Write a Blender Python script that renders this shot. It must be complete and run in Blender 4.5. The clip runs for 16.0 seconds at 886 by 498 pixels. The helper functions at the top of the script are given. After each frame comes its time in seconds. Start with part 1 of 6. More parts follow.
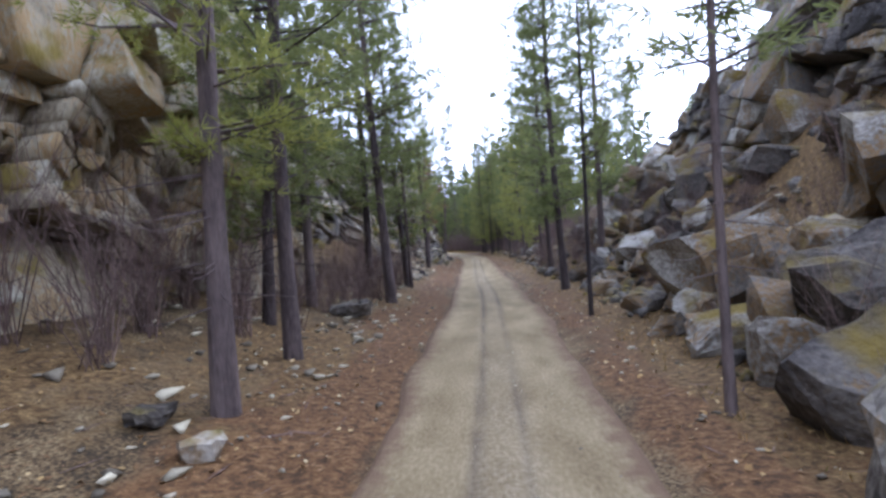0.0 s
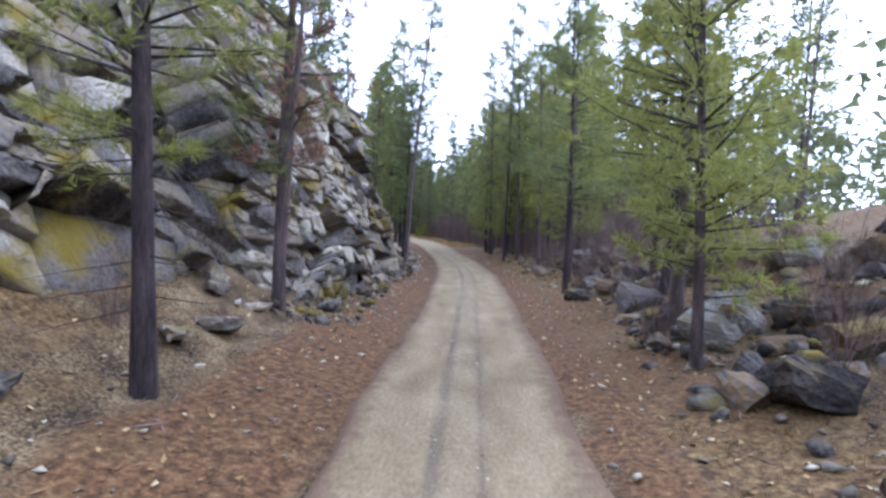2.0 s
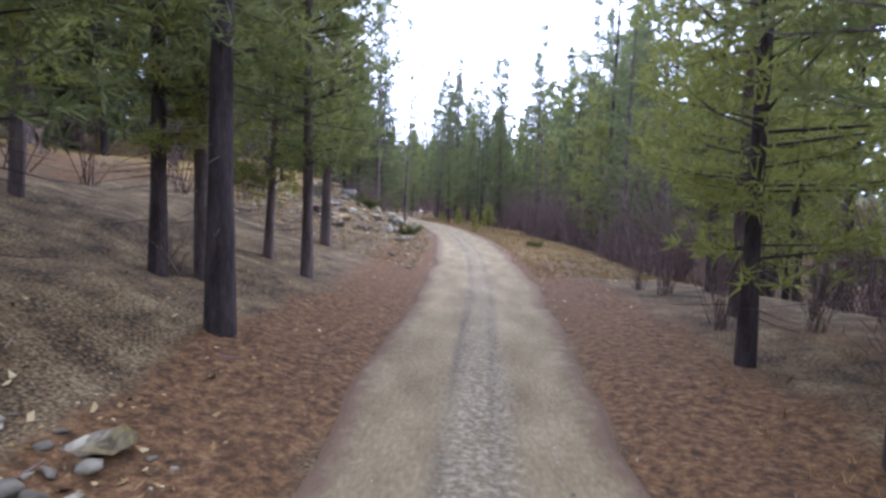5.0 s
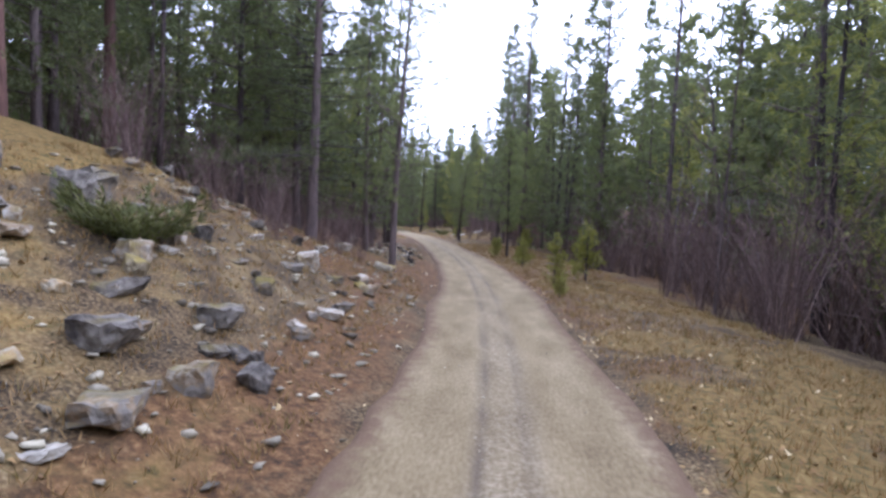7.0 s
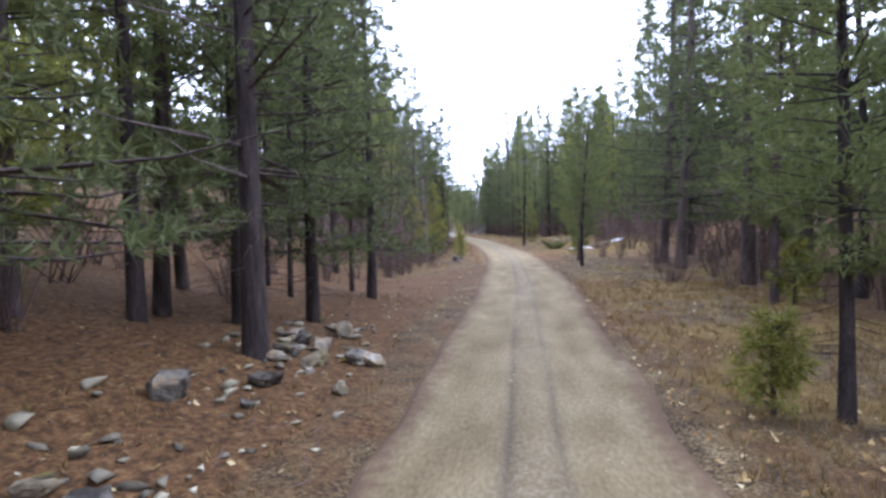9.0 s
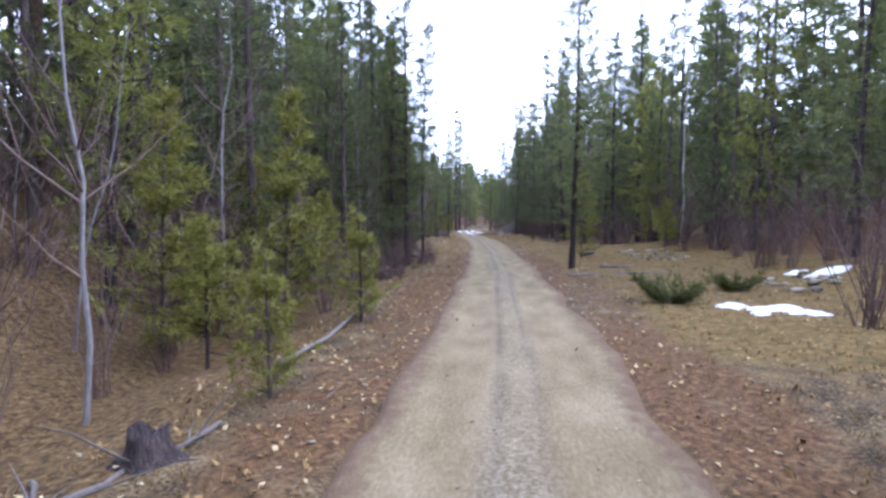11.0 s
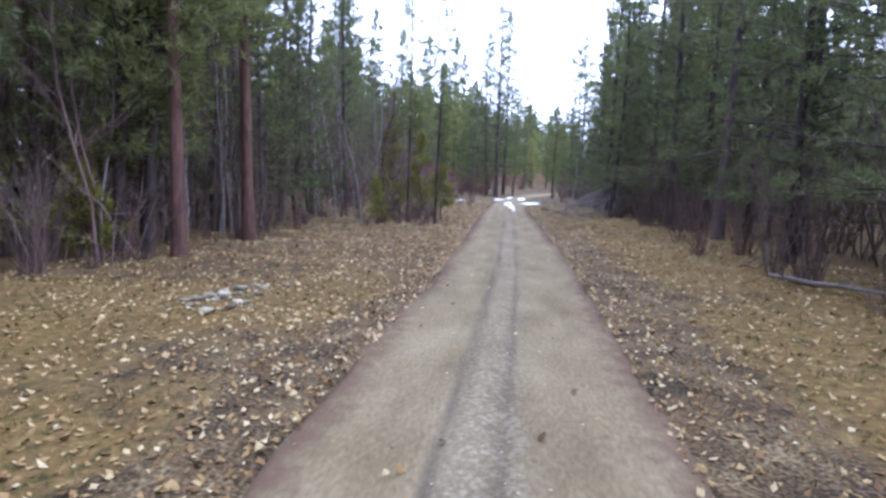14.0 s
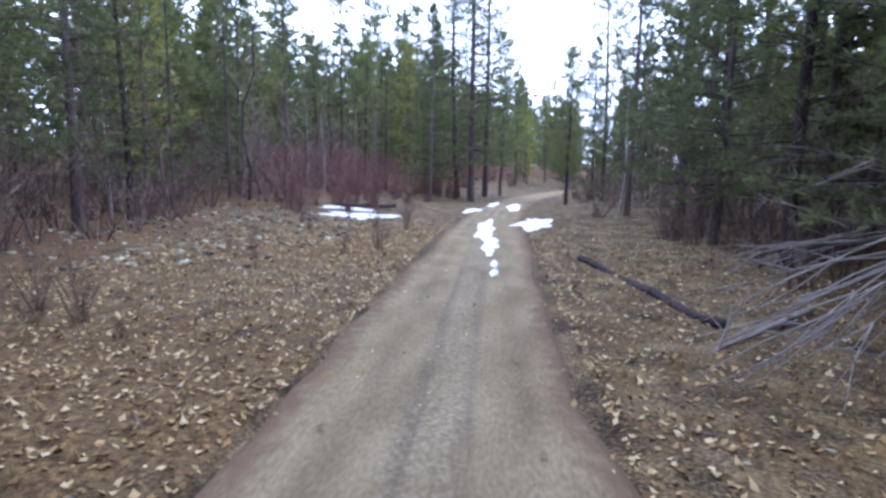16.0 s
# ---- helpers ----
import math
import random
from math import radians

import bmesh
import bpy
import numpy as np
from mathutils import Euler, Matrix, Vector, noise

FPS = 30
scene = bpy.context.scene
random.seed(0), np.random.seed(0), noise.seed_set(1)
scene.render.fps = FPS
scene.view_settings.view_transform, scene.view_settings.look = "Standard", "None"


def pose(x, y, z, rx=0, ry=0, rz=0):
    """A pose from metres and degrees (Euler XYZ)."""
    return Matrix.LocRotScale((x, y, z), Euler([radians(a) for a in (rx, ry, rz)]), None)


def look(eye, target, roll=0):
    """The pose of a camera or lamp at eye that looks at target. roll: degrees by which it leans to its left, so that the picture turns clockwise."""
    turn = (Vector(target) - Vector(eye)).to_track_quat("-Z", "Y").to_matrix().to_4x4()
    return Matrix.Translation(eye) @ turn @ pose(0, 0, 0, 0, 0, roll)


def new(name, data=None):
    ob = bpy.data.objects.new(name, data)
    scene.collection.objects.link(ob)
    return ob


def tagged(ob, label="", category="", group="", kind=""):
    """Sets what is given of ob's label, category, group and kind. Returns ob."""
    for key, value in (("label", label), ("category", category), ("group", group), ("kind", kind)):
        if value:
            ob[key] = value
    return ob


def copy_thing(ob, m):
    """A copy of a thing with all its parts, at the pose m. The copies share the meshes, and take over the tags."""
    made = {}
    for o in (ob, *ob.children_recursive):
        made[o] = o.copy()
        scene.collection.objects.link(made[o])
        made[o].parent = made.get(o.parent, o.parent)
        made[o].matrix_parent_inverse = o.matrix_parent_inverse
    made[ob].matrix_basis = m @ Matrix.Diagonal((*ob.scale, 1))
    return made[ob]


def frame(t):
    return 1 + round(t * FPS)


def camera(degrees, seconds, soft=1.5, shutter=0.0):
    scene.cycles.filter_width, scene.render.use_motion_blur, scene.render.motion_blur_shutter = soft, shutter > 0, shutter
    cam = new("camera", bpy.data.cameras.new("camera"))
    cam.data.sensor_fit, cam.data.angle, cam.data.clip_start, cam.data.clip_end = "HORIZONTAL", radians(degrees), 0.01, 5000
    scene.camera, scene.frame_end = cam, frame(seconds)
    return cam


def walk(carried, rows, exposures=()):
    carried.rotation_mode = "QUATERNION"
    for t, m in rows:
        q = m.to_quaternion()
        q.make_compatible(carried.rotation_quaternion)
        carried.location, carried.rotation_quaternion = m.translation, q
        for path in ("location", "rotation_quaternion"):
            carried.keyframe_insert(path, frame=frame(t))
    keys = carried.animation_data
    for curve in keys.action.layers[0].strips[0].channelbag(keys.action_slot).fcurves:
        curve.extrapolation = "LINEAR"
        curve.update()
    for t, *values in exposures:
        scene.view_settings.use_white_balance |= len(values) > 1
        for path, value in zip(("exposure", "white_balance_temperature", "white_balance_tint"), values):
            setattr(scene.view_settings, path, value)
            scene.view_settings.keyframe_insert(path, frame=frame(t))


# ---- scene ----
cam = camera(76.8, 16.0, soft=2.9)
PATH = [
    (0, (1.400, 5.240, 2.006), (1.118, 7.220, 1.979), -4.2),
    (0.5, (0.922, 14.439, 2.073), (0.730, 16.429, 2.017), -2.5),
    (1, (0.187, 22.810, 2.145), (-0.025, 24.796, 2.033), -1.0),
    (1.5, (-0.415, 30.809, 2.141), (-0.645, 32.792, 2.021), -0.4),
    (2, (-1.157, 37.780, 2.245), (-1.436, 39.758, 2.151), 2.2),
    (2.5, (-1.833, 44.389, 2.021), (-2.161, 46.361, 1.947), 0.6),
    (3, (-2.377, 50.782, 2.194), (-2.758, 52.739, 2.045), 1.7),
    (3.5, (-2.855, 56.556, 2.143), (-3.367, 58.482, 1.977), 1.3),
    (4, (-3.402, 61.792, 2.000), (-3.903, 63.719, 1.812), 2.7),
    (4.2, (-3.686, 63.801, 1.993), (-4.202, 65.720, 1.772), 2.4),
    (4.7, (-4.894, 69.546, 2.010), (-5.441, 71.461, 1.825), 2.3),
    (5.2, (-6.185, 75.341, 2.028), (-6.764, 77.250, 1.878), 2.2),
    (5.7, (-7.537, 81.191, 2.046), (-8.146, 83.092, 1.931), 2.1),
    (6.3, (-9.204, 88.289, 2.067), (-9.850, 90.181, 1.994), 2.0),
    (6.5, (-9.799, 90.894, 2.103), (-10.465, 92.776, 1.989), 1.0),
    (7, (-11.796, 97.515, 2.123), (-12.612, 99.338, 2.014), 2.6),
    (7.5, (-13.964, 104.240, 2.122), (-14.883, 106.015, 2.052), 1.0),
    (8, (-16.396, 110.605, 2.102), (-17.401, 112.332, 2.032), -0.2),
    (8.5, (-18.836, 116.410, 2.070), (-19.933, 118.081, 1.997), -1.9),
    (8.7, (-19.861, 118.823, 2.085), (-21.045, 120.433, 2.011), -1.2),
    (9.2, (-23.151, 124.972, 2.079), (-24.362, 126.561, 1.989), -1.3),
    (9.7, (-26.530, 131.166, 2.073), (-27.767, 132.733, 1.967), -1.3),
    (10.2, (-29.974, 137.384, 2.067), (-31.237, 138.929, 1.945), -1.4),
    (10.8, (-34.161, 144.850, 2.059), (-35.455, 146.368, 1.918), -1.4),
    (11, (-35.825, 147.329, 2.128), (-37.140, 148.832, 2.023), 0.1),
    (11.5, (-39.856, 153.701, 2.118), (-41.243, 155.142, 2.074), -1.8),
    (12, (-43.968, 159.228, 2.148), (-45.338, 160.677, 1.997), 1.8),
    (12.5, (-47.927, 164.801, 2.021), (-49.305, 166.226, 1.753), -2.5),
    (13, (-52.095, 170.084, 2.103), (-53.520, 171.471, 1.894), 1.8),
    (13.5, (-56.124, 175.652, 2.137), (-57.560, 177.029, 1.926), 0.2),
    (14, (-60.397, 181.065, 2.072), (-61.857, 182.408, 1.817), 1.8),
    (14.5, (-64.785, 186.478, 2.069), (-66.267, 187.802, 1.837), 1.2),
    (15, (-68.980, 191.774, 2.118), (-70.485, 193.081, 1.954), -2.4),
    (15.5, (-73.190, 196.429, 1.984), (-74.680, 197.746, 1.769), 0.1),
    (16, (-77.231, 201.185, 2.108), (-78.668, 202.548, 1.832), 0.8),
]
EXPO = [(0, 1.14, 5060, 21), (2, 1.42, 4910, 23), (4.2, 1.72, 5000, 24), (6.5, 1.34, 5110, 27), (8.7, 1.54, 5180, 22), (10.8, 1.26, 4940, 24), (13, 1.46, 4940, 24), (16, 1.24, 4810, 23)]
walk(cam, [(t, look(eye, target, roll)) for t, eye, target, roll in PATH], EXPO)

# ---- overcast daylight ----
world = bpy.data.worlds.new("overcast_sky")
scene.world = world
world.use_nodes = True
wn, wl = world.node_tree.nodes, world.node_tree.links
sky = wn.new("ShaderNodeTexSky")
sky.sky_type, sky.sun_disc = "NISHITA", False
sky.sun_elevation, sky.sun_rotation = radians(38), radians(50)
sky.dust_density, sky.air_density = 1.5, 1.0
pale = wn.new("ShaderNodeHueSaturation")
pale.inputs["Saturation"].default_value = 0.25
wl.new(sky.outputs[0], pale.inputs["Color"])
cloud = wn.new("ShaderNodeMix")  # an even cloud layer veils most of the blue
cloud.data_type = "RGBA"
cloud.inputs[0].default_value = 0.72
cloud.inputs[7].default_value = (10.5, 10.8, 11.4, 1)
wl.new(pale.outputs[0], cloud.inputs[6])
wl.new(cloud.outputs[2], wn["Background"].inputs["Color"])
wn["Background"].inputs["Strength"].default_value = 0.15
sun_data = bpy.data.lights.new("sun", "SUN")
sun_data.energy, sun_data.angle, sun_data.color = 1.0, radians(30), (1.0, 0.96, 0.9)
sun = new("sun", sun_data)
sun.matrix_world = look((0, 0, 60), (-60 * math.sin(radians(50)), -60 * math.cos(radians(50)), 60 - 60 * math.tan(radians(38))))


# ---- node materials ----
def mat(name, stops, scale=3.0, rough=0.9, detail=6.0, bump=0.3, bump_scale=30.0, coord="Object", fine=40.0, fine_mix=0.35,
        stretch=(1, 1, 1), island=0.0, obrand=0.0, translucent=0.0, moss=None, spec=0.2):
    """A surface whose colour runs through stops by noise at two scales, with fine relief."""
    m = bpy.data.materials.new(name)
    m.use_nodes = True
    n, l = m.node_tree.nodes, m.node_tree.links
    bsdf = n["Principled BSDF"]
    bsdf.inputs["Roughness"].default_value = rough
    bsdf.inputs["Specular IOR Level"].default_value = spec
    tc = n.new("ShaderNodeTexCoord")
    mp = n.new("ShaderNodeMapping")
    mp.inputs["Scale"].default_value = stretch
    where = n.new("ShaderNodeNewGeometry").outputs["Position"] if coord == "World" else tc.outputs[coord]
    l.new(where, mp.inputs[0])
    big, small = n.new("ShaderNodeTexNoise"), n.new("ShaderNodeTexNoise")
    for tex, sc in ((big, scale), (small, fine)):
        tex.inputs["Scale"].default_value, tex.inputs["Detail"].default_value = sc, detail
        l.new(mp.outputs[0], tex.inputs["Vector"])
    mix = n.new("ShaderNodeMix")
    mix.inputs[0].default_value = fine_mix
    l.new(big.outputs[0], mix.inputs[2])
    l.new(small.outputs[0], mix.inputs[3])
    value = mix.outputs[0]
    for amount, out in ((island, ("ShaderNodeNewGeometry", "Random Per Island")), (obrand, ("ShaderNodeObjectInfo", "Random"))):
        if amount:
            src = n.new(out[0])
            mm = n.new("ShaderNodeMix")
            mm.inputs[0].default_value = amount
            l.new(value, mm.inputs[2])
            l.new(src.outputs[out[1]], mm.inputs[3])
            value = mm.outputs[0]
    ramp = n.new("ShaderNodeValToRGB")
    el = ramp.color_ramp.elements
    for i, (pos, col) in enumerate(stops):
        e = el[i] if i < 2 else el.new(pos)
        e.position, e.color = pos, (*col, 1)
    l.new(value, ramp.inputs[0])
    colour = ramp.outputs[0]
    if moss:
        geo, sep = n.new("ShaderNodeNewGeometry"), n.new("ShaderNodeSeparateXYZ")
        l.new(geo.outputs["True Normal"], sep.inputs[0])
        patch = n.new("ShaderNodeTexNoise")
        patch.inputs["Scale"].default_value, patch.inputs["Detail"].default_value = moss[1], 4
        l.new(where, patch.inputs["Vector"])
        add = n.new("ShaderNodeMath")
        add.operation = "MULTIPLY_ADD"
        l.new(sep.outputs[2], add.inputs[0])
        add.inputs[1].default_value = 0.09
        l.new(patch.outputs[0], add.inputs[2])
        mr = n.new("ShaderNodeMapRange")
        mr.inputs[1].default_value, mr.inputs[2].default_value = moss[2], moss[2] + 0.14
        l.new(add.outputs[0], mr.inputs[0])
        mm = n.new("ShaderNodeMix")
        mm.data_type = "RGBA"
        l.new(mr.outputs[0], mm.inputs[0])
        l.new(colour, mm.inputs[6])
        mm.inputs[7].default_value = (*moss[0], 1)
        colour = mm.outputs[2]
    l.new(colour, bsdf.inputs["Base Color"])
    if bump:
        bt = n.new("ShaderNodeTexNoise")
        bt.inputs["Scale"].default_value, bt.inputs["Detail"].default_value = bump_scale, 8
        l.new(mp.outputs[0], bt.inputs["Vector"])
        bp = n.new("ShaderNodeBump")
        bp.inputs["Strength"].default_value, bp.inputs["Distance"].default_value = bump, 0.06
        high = bt.outputs[0]
        l.new(high, bp.inputs["Height"])
        l.new(bp.outputs[0], bsdf.inputs["Normal"])
    if translucent:
        tr, ms = n.new("ShaderNodeBsdfTranslucent"), n.new("ShaderNodeMixShader")
        l.new(colour, tr.inputs[0])
        ms.inputs[0].default_value = translucent
        l.new(bsdf.outputs[0], ms.inputs[1])
        l.new(tr.outputs[0], ms.inputs[2])
        l.new(ms.outputs[0], n["Material Output"].inputs[0])
    return m


BARK = mat("pine_bark", [(0.36, (0.028, 0.022, 0.021)), (0.5, (0.065, 0.05, 0.046)), (0.66, (0.135, 0.104, 0.092))], 6, 0.95, bump=0.9, bump_scale=14, stretch=(1, 1, 0.25), obrand=0.25)
BARK_RED = mat("red_pine_bark", [(0.25, (0.045, 0.026, 0.021)), (0.5, (0.11, 0.062, 0.048)), (0.75, (0.19, 0.11, 0.082))], 6, 0.95, bump=0.9, bump_scale=12, stretch=(1, 1, 0.25))
BARK_GREY = mat("grey_bark", [(0.25, (0.12, 0.11, 0.105)), (0.5, (0.25, 0.23, 0.22)), (0.8, (0.42, 0.40, 0.38))], 7, 0.9, bump=0.6, bump_scale=14, stretch=(1, 1, 0.5), obrand=0.2)
TWIG = mat("bare_twigs", [(0.3, (0.075, 0.05, 0.042)), (0.6, (0.155, 0.106, 0.088)), (0.8, (0.25, 0.185, 0.15))], 5, 0.9, bump=0, island=0.5)
TWIG_RED = mat("red_twigs", [(0.3, (0.085, 0.042, 0.038)), (0.6, (0.165, 0.085, 0.075)), (0.8, (0.23, 0.14, 0.12))], 5, 0.9, bump=0, island=0.5)
PINE = mat("pine_needles", [(0.15, (0.08, 0.10, 0.034)), (0.5, (0.165, 0.182, 0.058)), (0.85, (0.24, 0.26, 0.095))], 1.2, 0.6, bump=0, island=0.5, obrand=0.2, translucent=0.5)
PINE_LIGHT = mat("light_pine_needles", [(0.15, (0.12, 0.135, 0.028)), (0.5, (0.235, 0.245, 0.055)), (0.85, (0.34, 0.335, 0.095))], 1.2, 0.6, bump=0, island=0.5, obrand=0.25, translucent=0.5)
FIR = mat("fir_needles", [(0.15, (0.055, 0.072, 0.034)), (0.5, (0.118, 0.134, 0.052)), (0.85, (0.175, 0.195, 0.08))], 1.2, 0.6, bump=0, island=0.5, obrand=0.2, translucent=0.45)
YOUNG = mat("young_needles", [(0.15, (0.12, 0.125, 0.02)), (0.5, (0.22, 0.218, 0.04)), (0.85, (0.31, 0.295, 0.07))], 1.5, 0.6, bump=0, island=0.5, translucent=0.35)
RUSTY = mat("dead_needles", [(0.15, (0.12, 0.055, 0.03)), (0.5, (0.22, 0.10, 0.055)), (0.85, (0.32, 0.17, 0.09))], 2, 0.7, bump=0, island=0.5, translucent=0.2)
ROCK = mat("grey_rock", [(0.38, (0.03, 0.026, 0.022)), (0.44, (0.088, 0.078, 0.064)), (0.50, (0.15, 0.137, 0.115)), (0.535, (0.195, 0.15, 0.088)), (0.56, (0.19, 0.168, 0.125)), (0.63, (0.37, 0.335, 0.255))],
           0.7, 0.9, detail=10, bump=1.0, bump_scale=9, fine=16, fine_mix=0.3, obrand=0.22, island=0.12, moss=((0.15, 0.112, 0.016), 0.9, 0.55), coord="World")
ROCK_WARM = mat("ochre_rock", [(0.35, (0.055, 0.043, 0.03)), (0.42, (0.19, 0.155, 0.10)), (0.48, (0.31, 0.27, 0.185)), (0.53, (0.32, 0.215, 0.095)), (0.56, (0.30, 0.265, 0.18)), (0.62, (0.45, 0.415, 0.32))],
                0.7, 0.9, detail=10, bump=0.9, bump_scale=9, fine=15, fine_mix=0.3, stretch=(1, 1, 0.45), obrand=0.18, island=0.12, moss=((0.20, 0.155, 0.04), 1.2, 0.575), coord="World")
# lichened talus rock, its colour also darkened for the shade among the blocks
ROCK_DARK = mat("lichened_shaded_rock", [(0.37, (0.03, 0.026, 0.022)), (0.44, (0.08, 0.07, 0.06)), (0.50, (0.135, 0.12, 0.098)), (0.55, (0.17, 0.108, 0.045)), (0.58, (0.16, 0.14, 0.11)), (0.64, (0.31, 0.29, 0.245))],
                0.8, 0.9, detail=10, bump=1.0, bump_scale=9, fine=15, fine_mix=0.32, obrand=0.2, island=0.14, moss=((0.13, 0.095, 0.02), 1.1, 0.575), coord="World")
ROCK_PALE = mat("pale_grey_rock", [(0.36, (0.042, 0.036, 0.029)), (0.43, (0.115, 0.10, 0.08)), (0.50, (0.19, 0.17, 0.137)), (0.54, (0.225, 0.165, 0.095)), (0.62, (0.36, 0.33, 0.265))],
                1.3, 0.9, detail=9, bump=0.9, bump_scale=8, fine=9, fine_mix=0.45, obrand=0.25, moss=((0.14, 0.11, 0.03), 1.4, 0.61), coord="World")
LITTER = mat("needle_litter", [(0.15, (0.07, 0.038, 0.016)), (0.5, (0.15, 0.08, 0.032)), (0.85, (0.26, 0.155, 0.068))], 2, 0.8, bump=0, island=0.6)
STONE = mat("loose_stone", [(0.2, (0.095, 0.08, 0.056)), (0.45, (0.20, 0.175, 0.124)), (0.65, (0.33, 0.295, 0.203)), (0.85, (0.58, 0.53, 0.369))], 3, 0.9, bump=0.4, bump_scale=12, island=0.6)
SNOW = mat("old_snow", [(0.2, (0.62, 0.64, 0.67)), (0.5, (0.80, 0.81, 0.83)), (0.8, (0.88, 0.89, 0.90))], 5, 0.6, bump=0.5, bump_scale=10, spec=0.4)
DEADWOOD = mat("grey_deadwood", [(0.2, (0.085, 0.072, 0.062)), (0.5, (0.19, 0.165, 0.142)), (0.8, (0.34, 0.30, 0.26))], 6, 0.9, bump=0.6, bump_scale=16, stretch=(1, 1, 0.3), obrand=0.2)
LEAF = mat("fallen_leaves", [(0.1, (0.10, 0.058, 0.026)), (0.35, (0.22, 0.13, 0.045)), (0.62, (0.35, 0.24, 0.095)), (0.9, (0.56, 0.45, 0.25))], 2, 0.8, bump=0, island=0.75)
GRASS = mat("dry_grass", [(0.2, (0.10, 0.095, 0.025)), (0.42, (0.20, 0.13, 0.045)), (0.6, (0.29, 0.18, 0.07)), (0.85, (0.38, 0.28, 0.14))], 0.5, 0.8, bump=0, island=0.5, translucent=0.25)
JUNIPER = mat("juniper_needles", [(0.15, (0.04, 0.05, 0.015)), (0.5, (0.10, 0.11, 0.03)), (0.85, (0.19, 0.18, 0.06))], 3, 0.7, bump=0, island=0.5, translucent=0.2)

# ---- plan of the track: its middle line every 12 m ----
ROAD = [(1.4, 5.24), (0.66, 17.22), (-0.32, 29.18), (-1.49, 41.12), (-2.56, 53.07), (-3.97, 64.98), (-6.45, 76.72), (-9.14, 88.42), (-12.44, 99.95), (-16.53, 111.23),
        (-21.56, 122.12), (-27.33, 132.64), (-33.27, 143.07), (-39.71, 153.19), (-46.73, 162.92), (-53.99, 172.47), (-61.41, 181.91), (-69.04, 191.17), (-76.96, 200.18),
        (-84.85, 209.2), (-92.6, 218.35), (-99.8, 227.9), (-106.0, 238.2), (-111.2, 249.0), (-115.9, 260.0)]
_r = np.array(ROAD)
_tan = np.gradient(_r, axis=0)
_tan /= np.linalg.norm(_tan, axis=1)[:, None]


def line(s):
    """Points and left-hand normals of the middle line at the distances s (straight on past both ends)."""
    s = np.atleast_1d(np.asarray(s, float))
    q = np.clip(s / 12.0, 0, len(_r) - 1 - 1e-9)
    i = q.astype(int)
    f = (q - i)[:, None]
    a, b, ta, tb = _r[i], _r[i + 1], _tan[i] * 12, _tan[i + 1] * 12
    p = (2 * f**3 - 3 * f**2 + 1) * a + (f**3 - 2 * f**2 + f) * ta + (3 * f**2 - 2 * f**3) * b + (f**3 - f**2) * tb
    t = _tan[i] * (1 - f) + _tan[i + 1] * f
    t /= np.linalg.norm(t, axis=1)[:, None]
    past = (s - np.clip(s, 0, 12.0 * (len(_r) - 1)))[:, None]
    p = p + t * past
    return p, np.stack([-t[:, 1], t[:, 0]], 1)


MEAN_N = np.array([-0.90, -0.43])


def at(s, d):
    """World x, y of plan places: s metres along the track, d metres to its left."""
    p, n = line(s)
    d = np.broadcast_to(np.asarray(d, float), (len(p),))
    near, far = np.clip(d, -60, 60), d - np.clip(d, -60, 60)
    return p + n * near[:, None] + MEAN_N * far[:, None]


def wobble(x, y, scale, seed):
    """Smooth value noise, about -1 to 1."""
    x, y = np.asarray(x, float) / scale + seed * 17.3, np.asarray(y, float) / scale + seed * 9.1
    i, j = np.floor(x), np.floor(y)
    u, v = x - i, y - j
    u, v = u * u * (3 - 2 * u), v * v * (3 - 2 * v)
    h = lambda a, b: (np.sin(a * 127.1 + b * 311.7 + seed * 74.7) * 43758.5453) % 1.0 * 2 - 1
    return (h(i, j) * (1 - u) + h(i + 1, j) * u) * (1 - v) + (h(i, j + 1) * (1 - u) + h(i + 1, j + 1) * u) * v


# heights of the ground at 2.2, 3.5, 5.5, 8, 12, 20 and 60 m beside the track
D_KNOTS = [0, 1.5, 2.2, 3.5, 5.5, 8, 12, 20, 60, 700]
LEFT = {-200: (0.05, 0.3, 0.9, 1.6, 3.0, 6, 10), 5: (0.05, 0.3, 0.9, 1.5, 6.0, 10, 14), 20: (0.05, 0.25, 0.7, 1.6, 5.0, 8, 14), 33: (0.05, 0.35, 1.6, 4.0, 6.5, 8, 14),
        44: (0.05, 0.3, 1.6, 4.5, 6.5, 8, 13), 60: (0.05, 0.3, 1.2, 4.0, 5.5, 7, 11), 70: (0.05, 0.35, 1.2, 2.2, 3.5, 5, 9), 80: (0.1, 0.4, 0.9, 1.6, 2.6, 4.5, 9), 93: (0.15, 0.7, 1.4, 2.2, 3.3, 4.5, 9),
        106: (0.15, 0.65, 1.75, 3.0, 4.0, 5.0, 8), 118: (0.05, 0.3, 0.8, 1.4, 2.4, 3.5, 6)}
LEFT |= {132: (0.0, 0.2, 0.5, 0.9, 1.6, 3, 6), 150: (-0.05, -0.15, -0.4, -0.2, 1.5, 4.0, 7), 168: (-0.02, 0.0, -0.5, 0.0, 2.5, 5.0, 8), 182: (0.0, 0.0, -0.3, -0.1, 0.2, 1, 3),
         198: (0.0, 0.0, 0.05, 0.05, 0.1, 0.4, 1), 230: (0.0, 0.0, 0.0, 0.0, 0.1, 0.4, 1), 320: (0.1, 0.3, 0.5, 0.9, 2.0, 4.0, 9)}
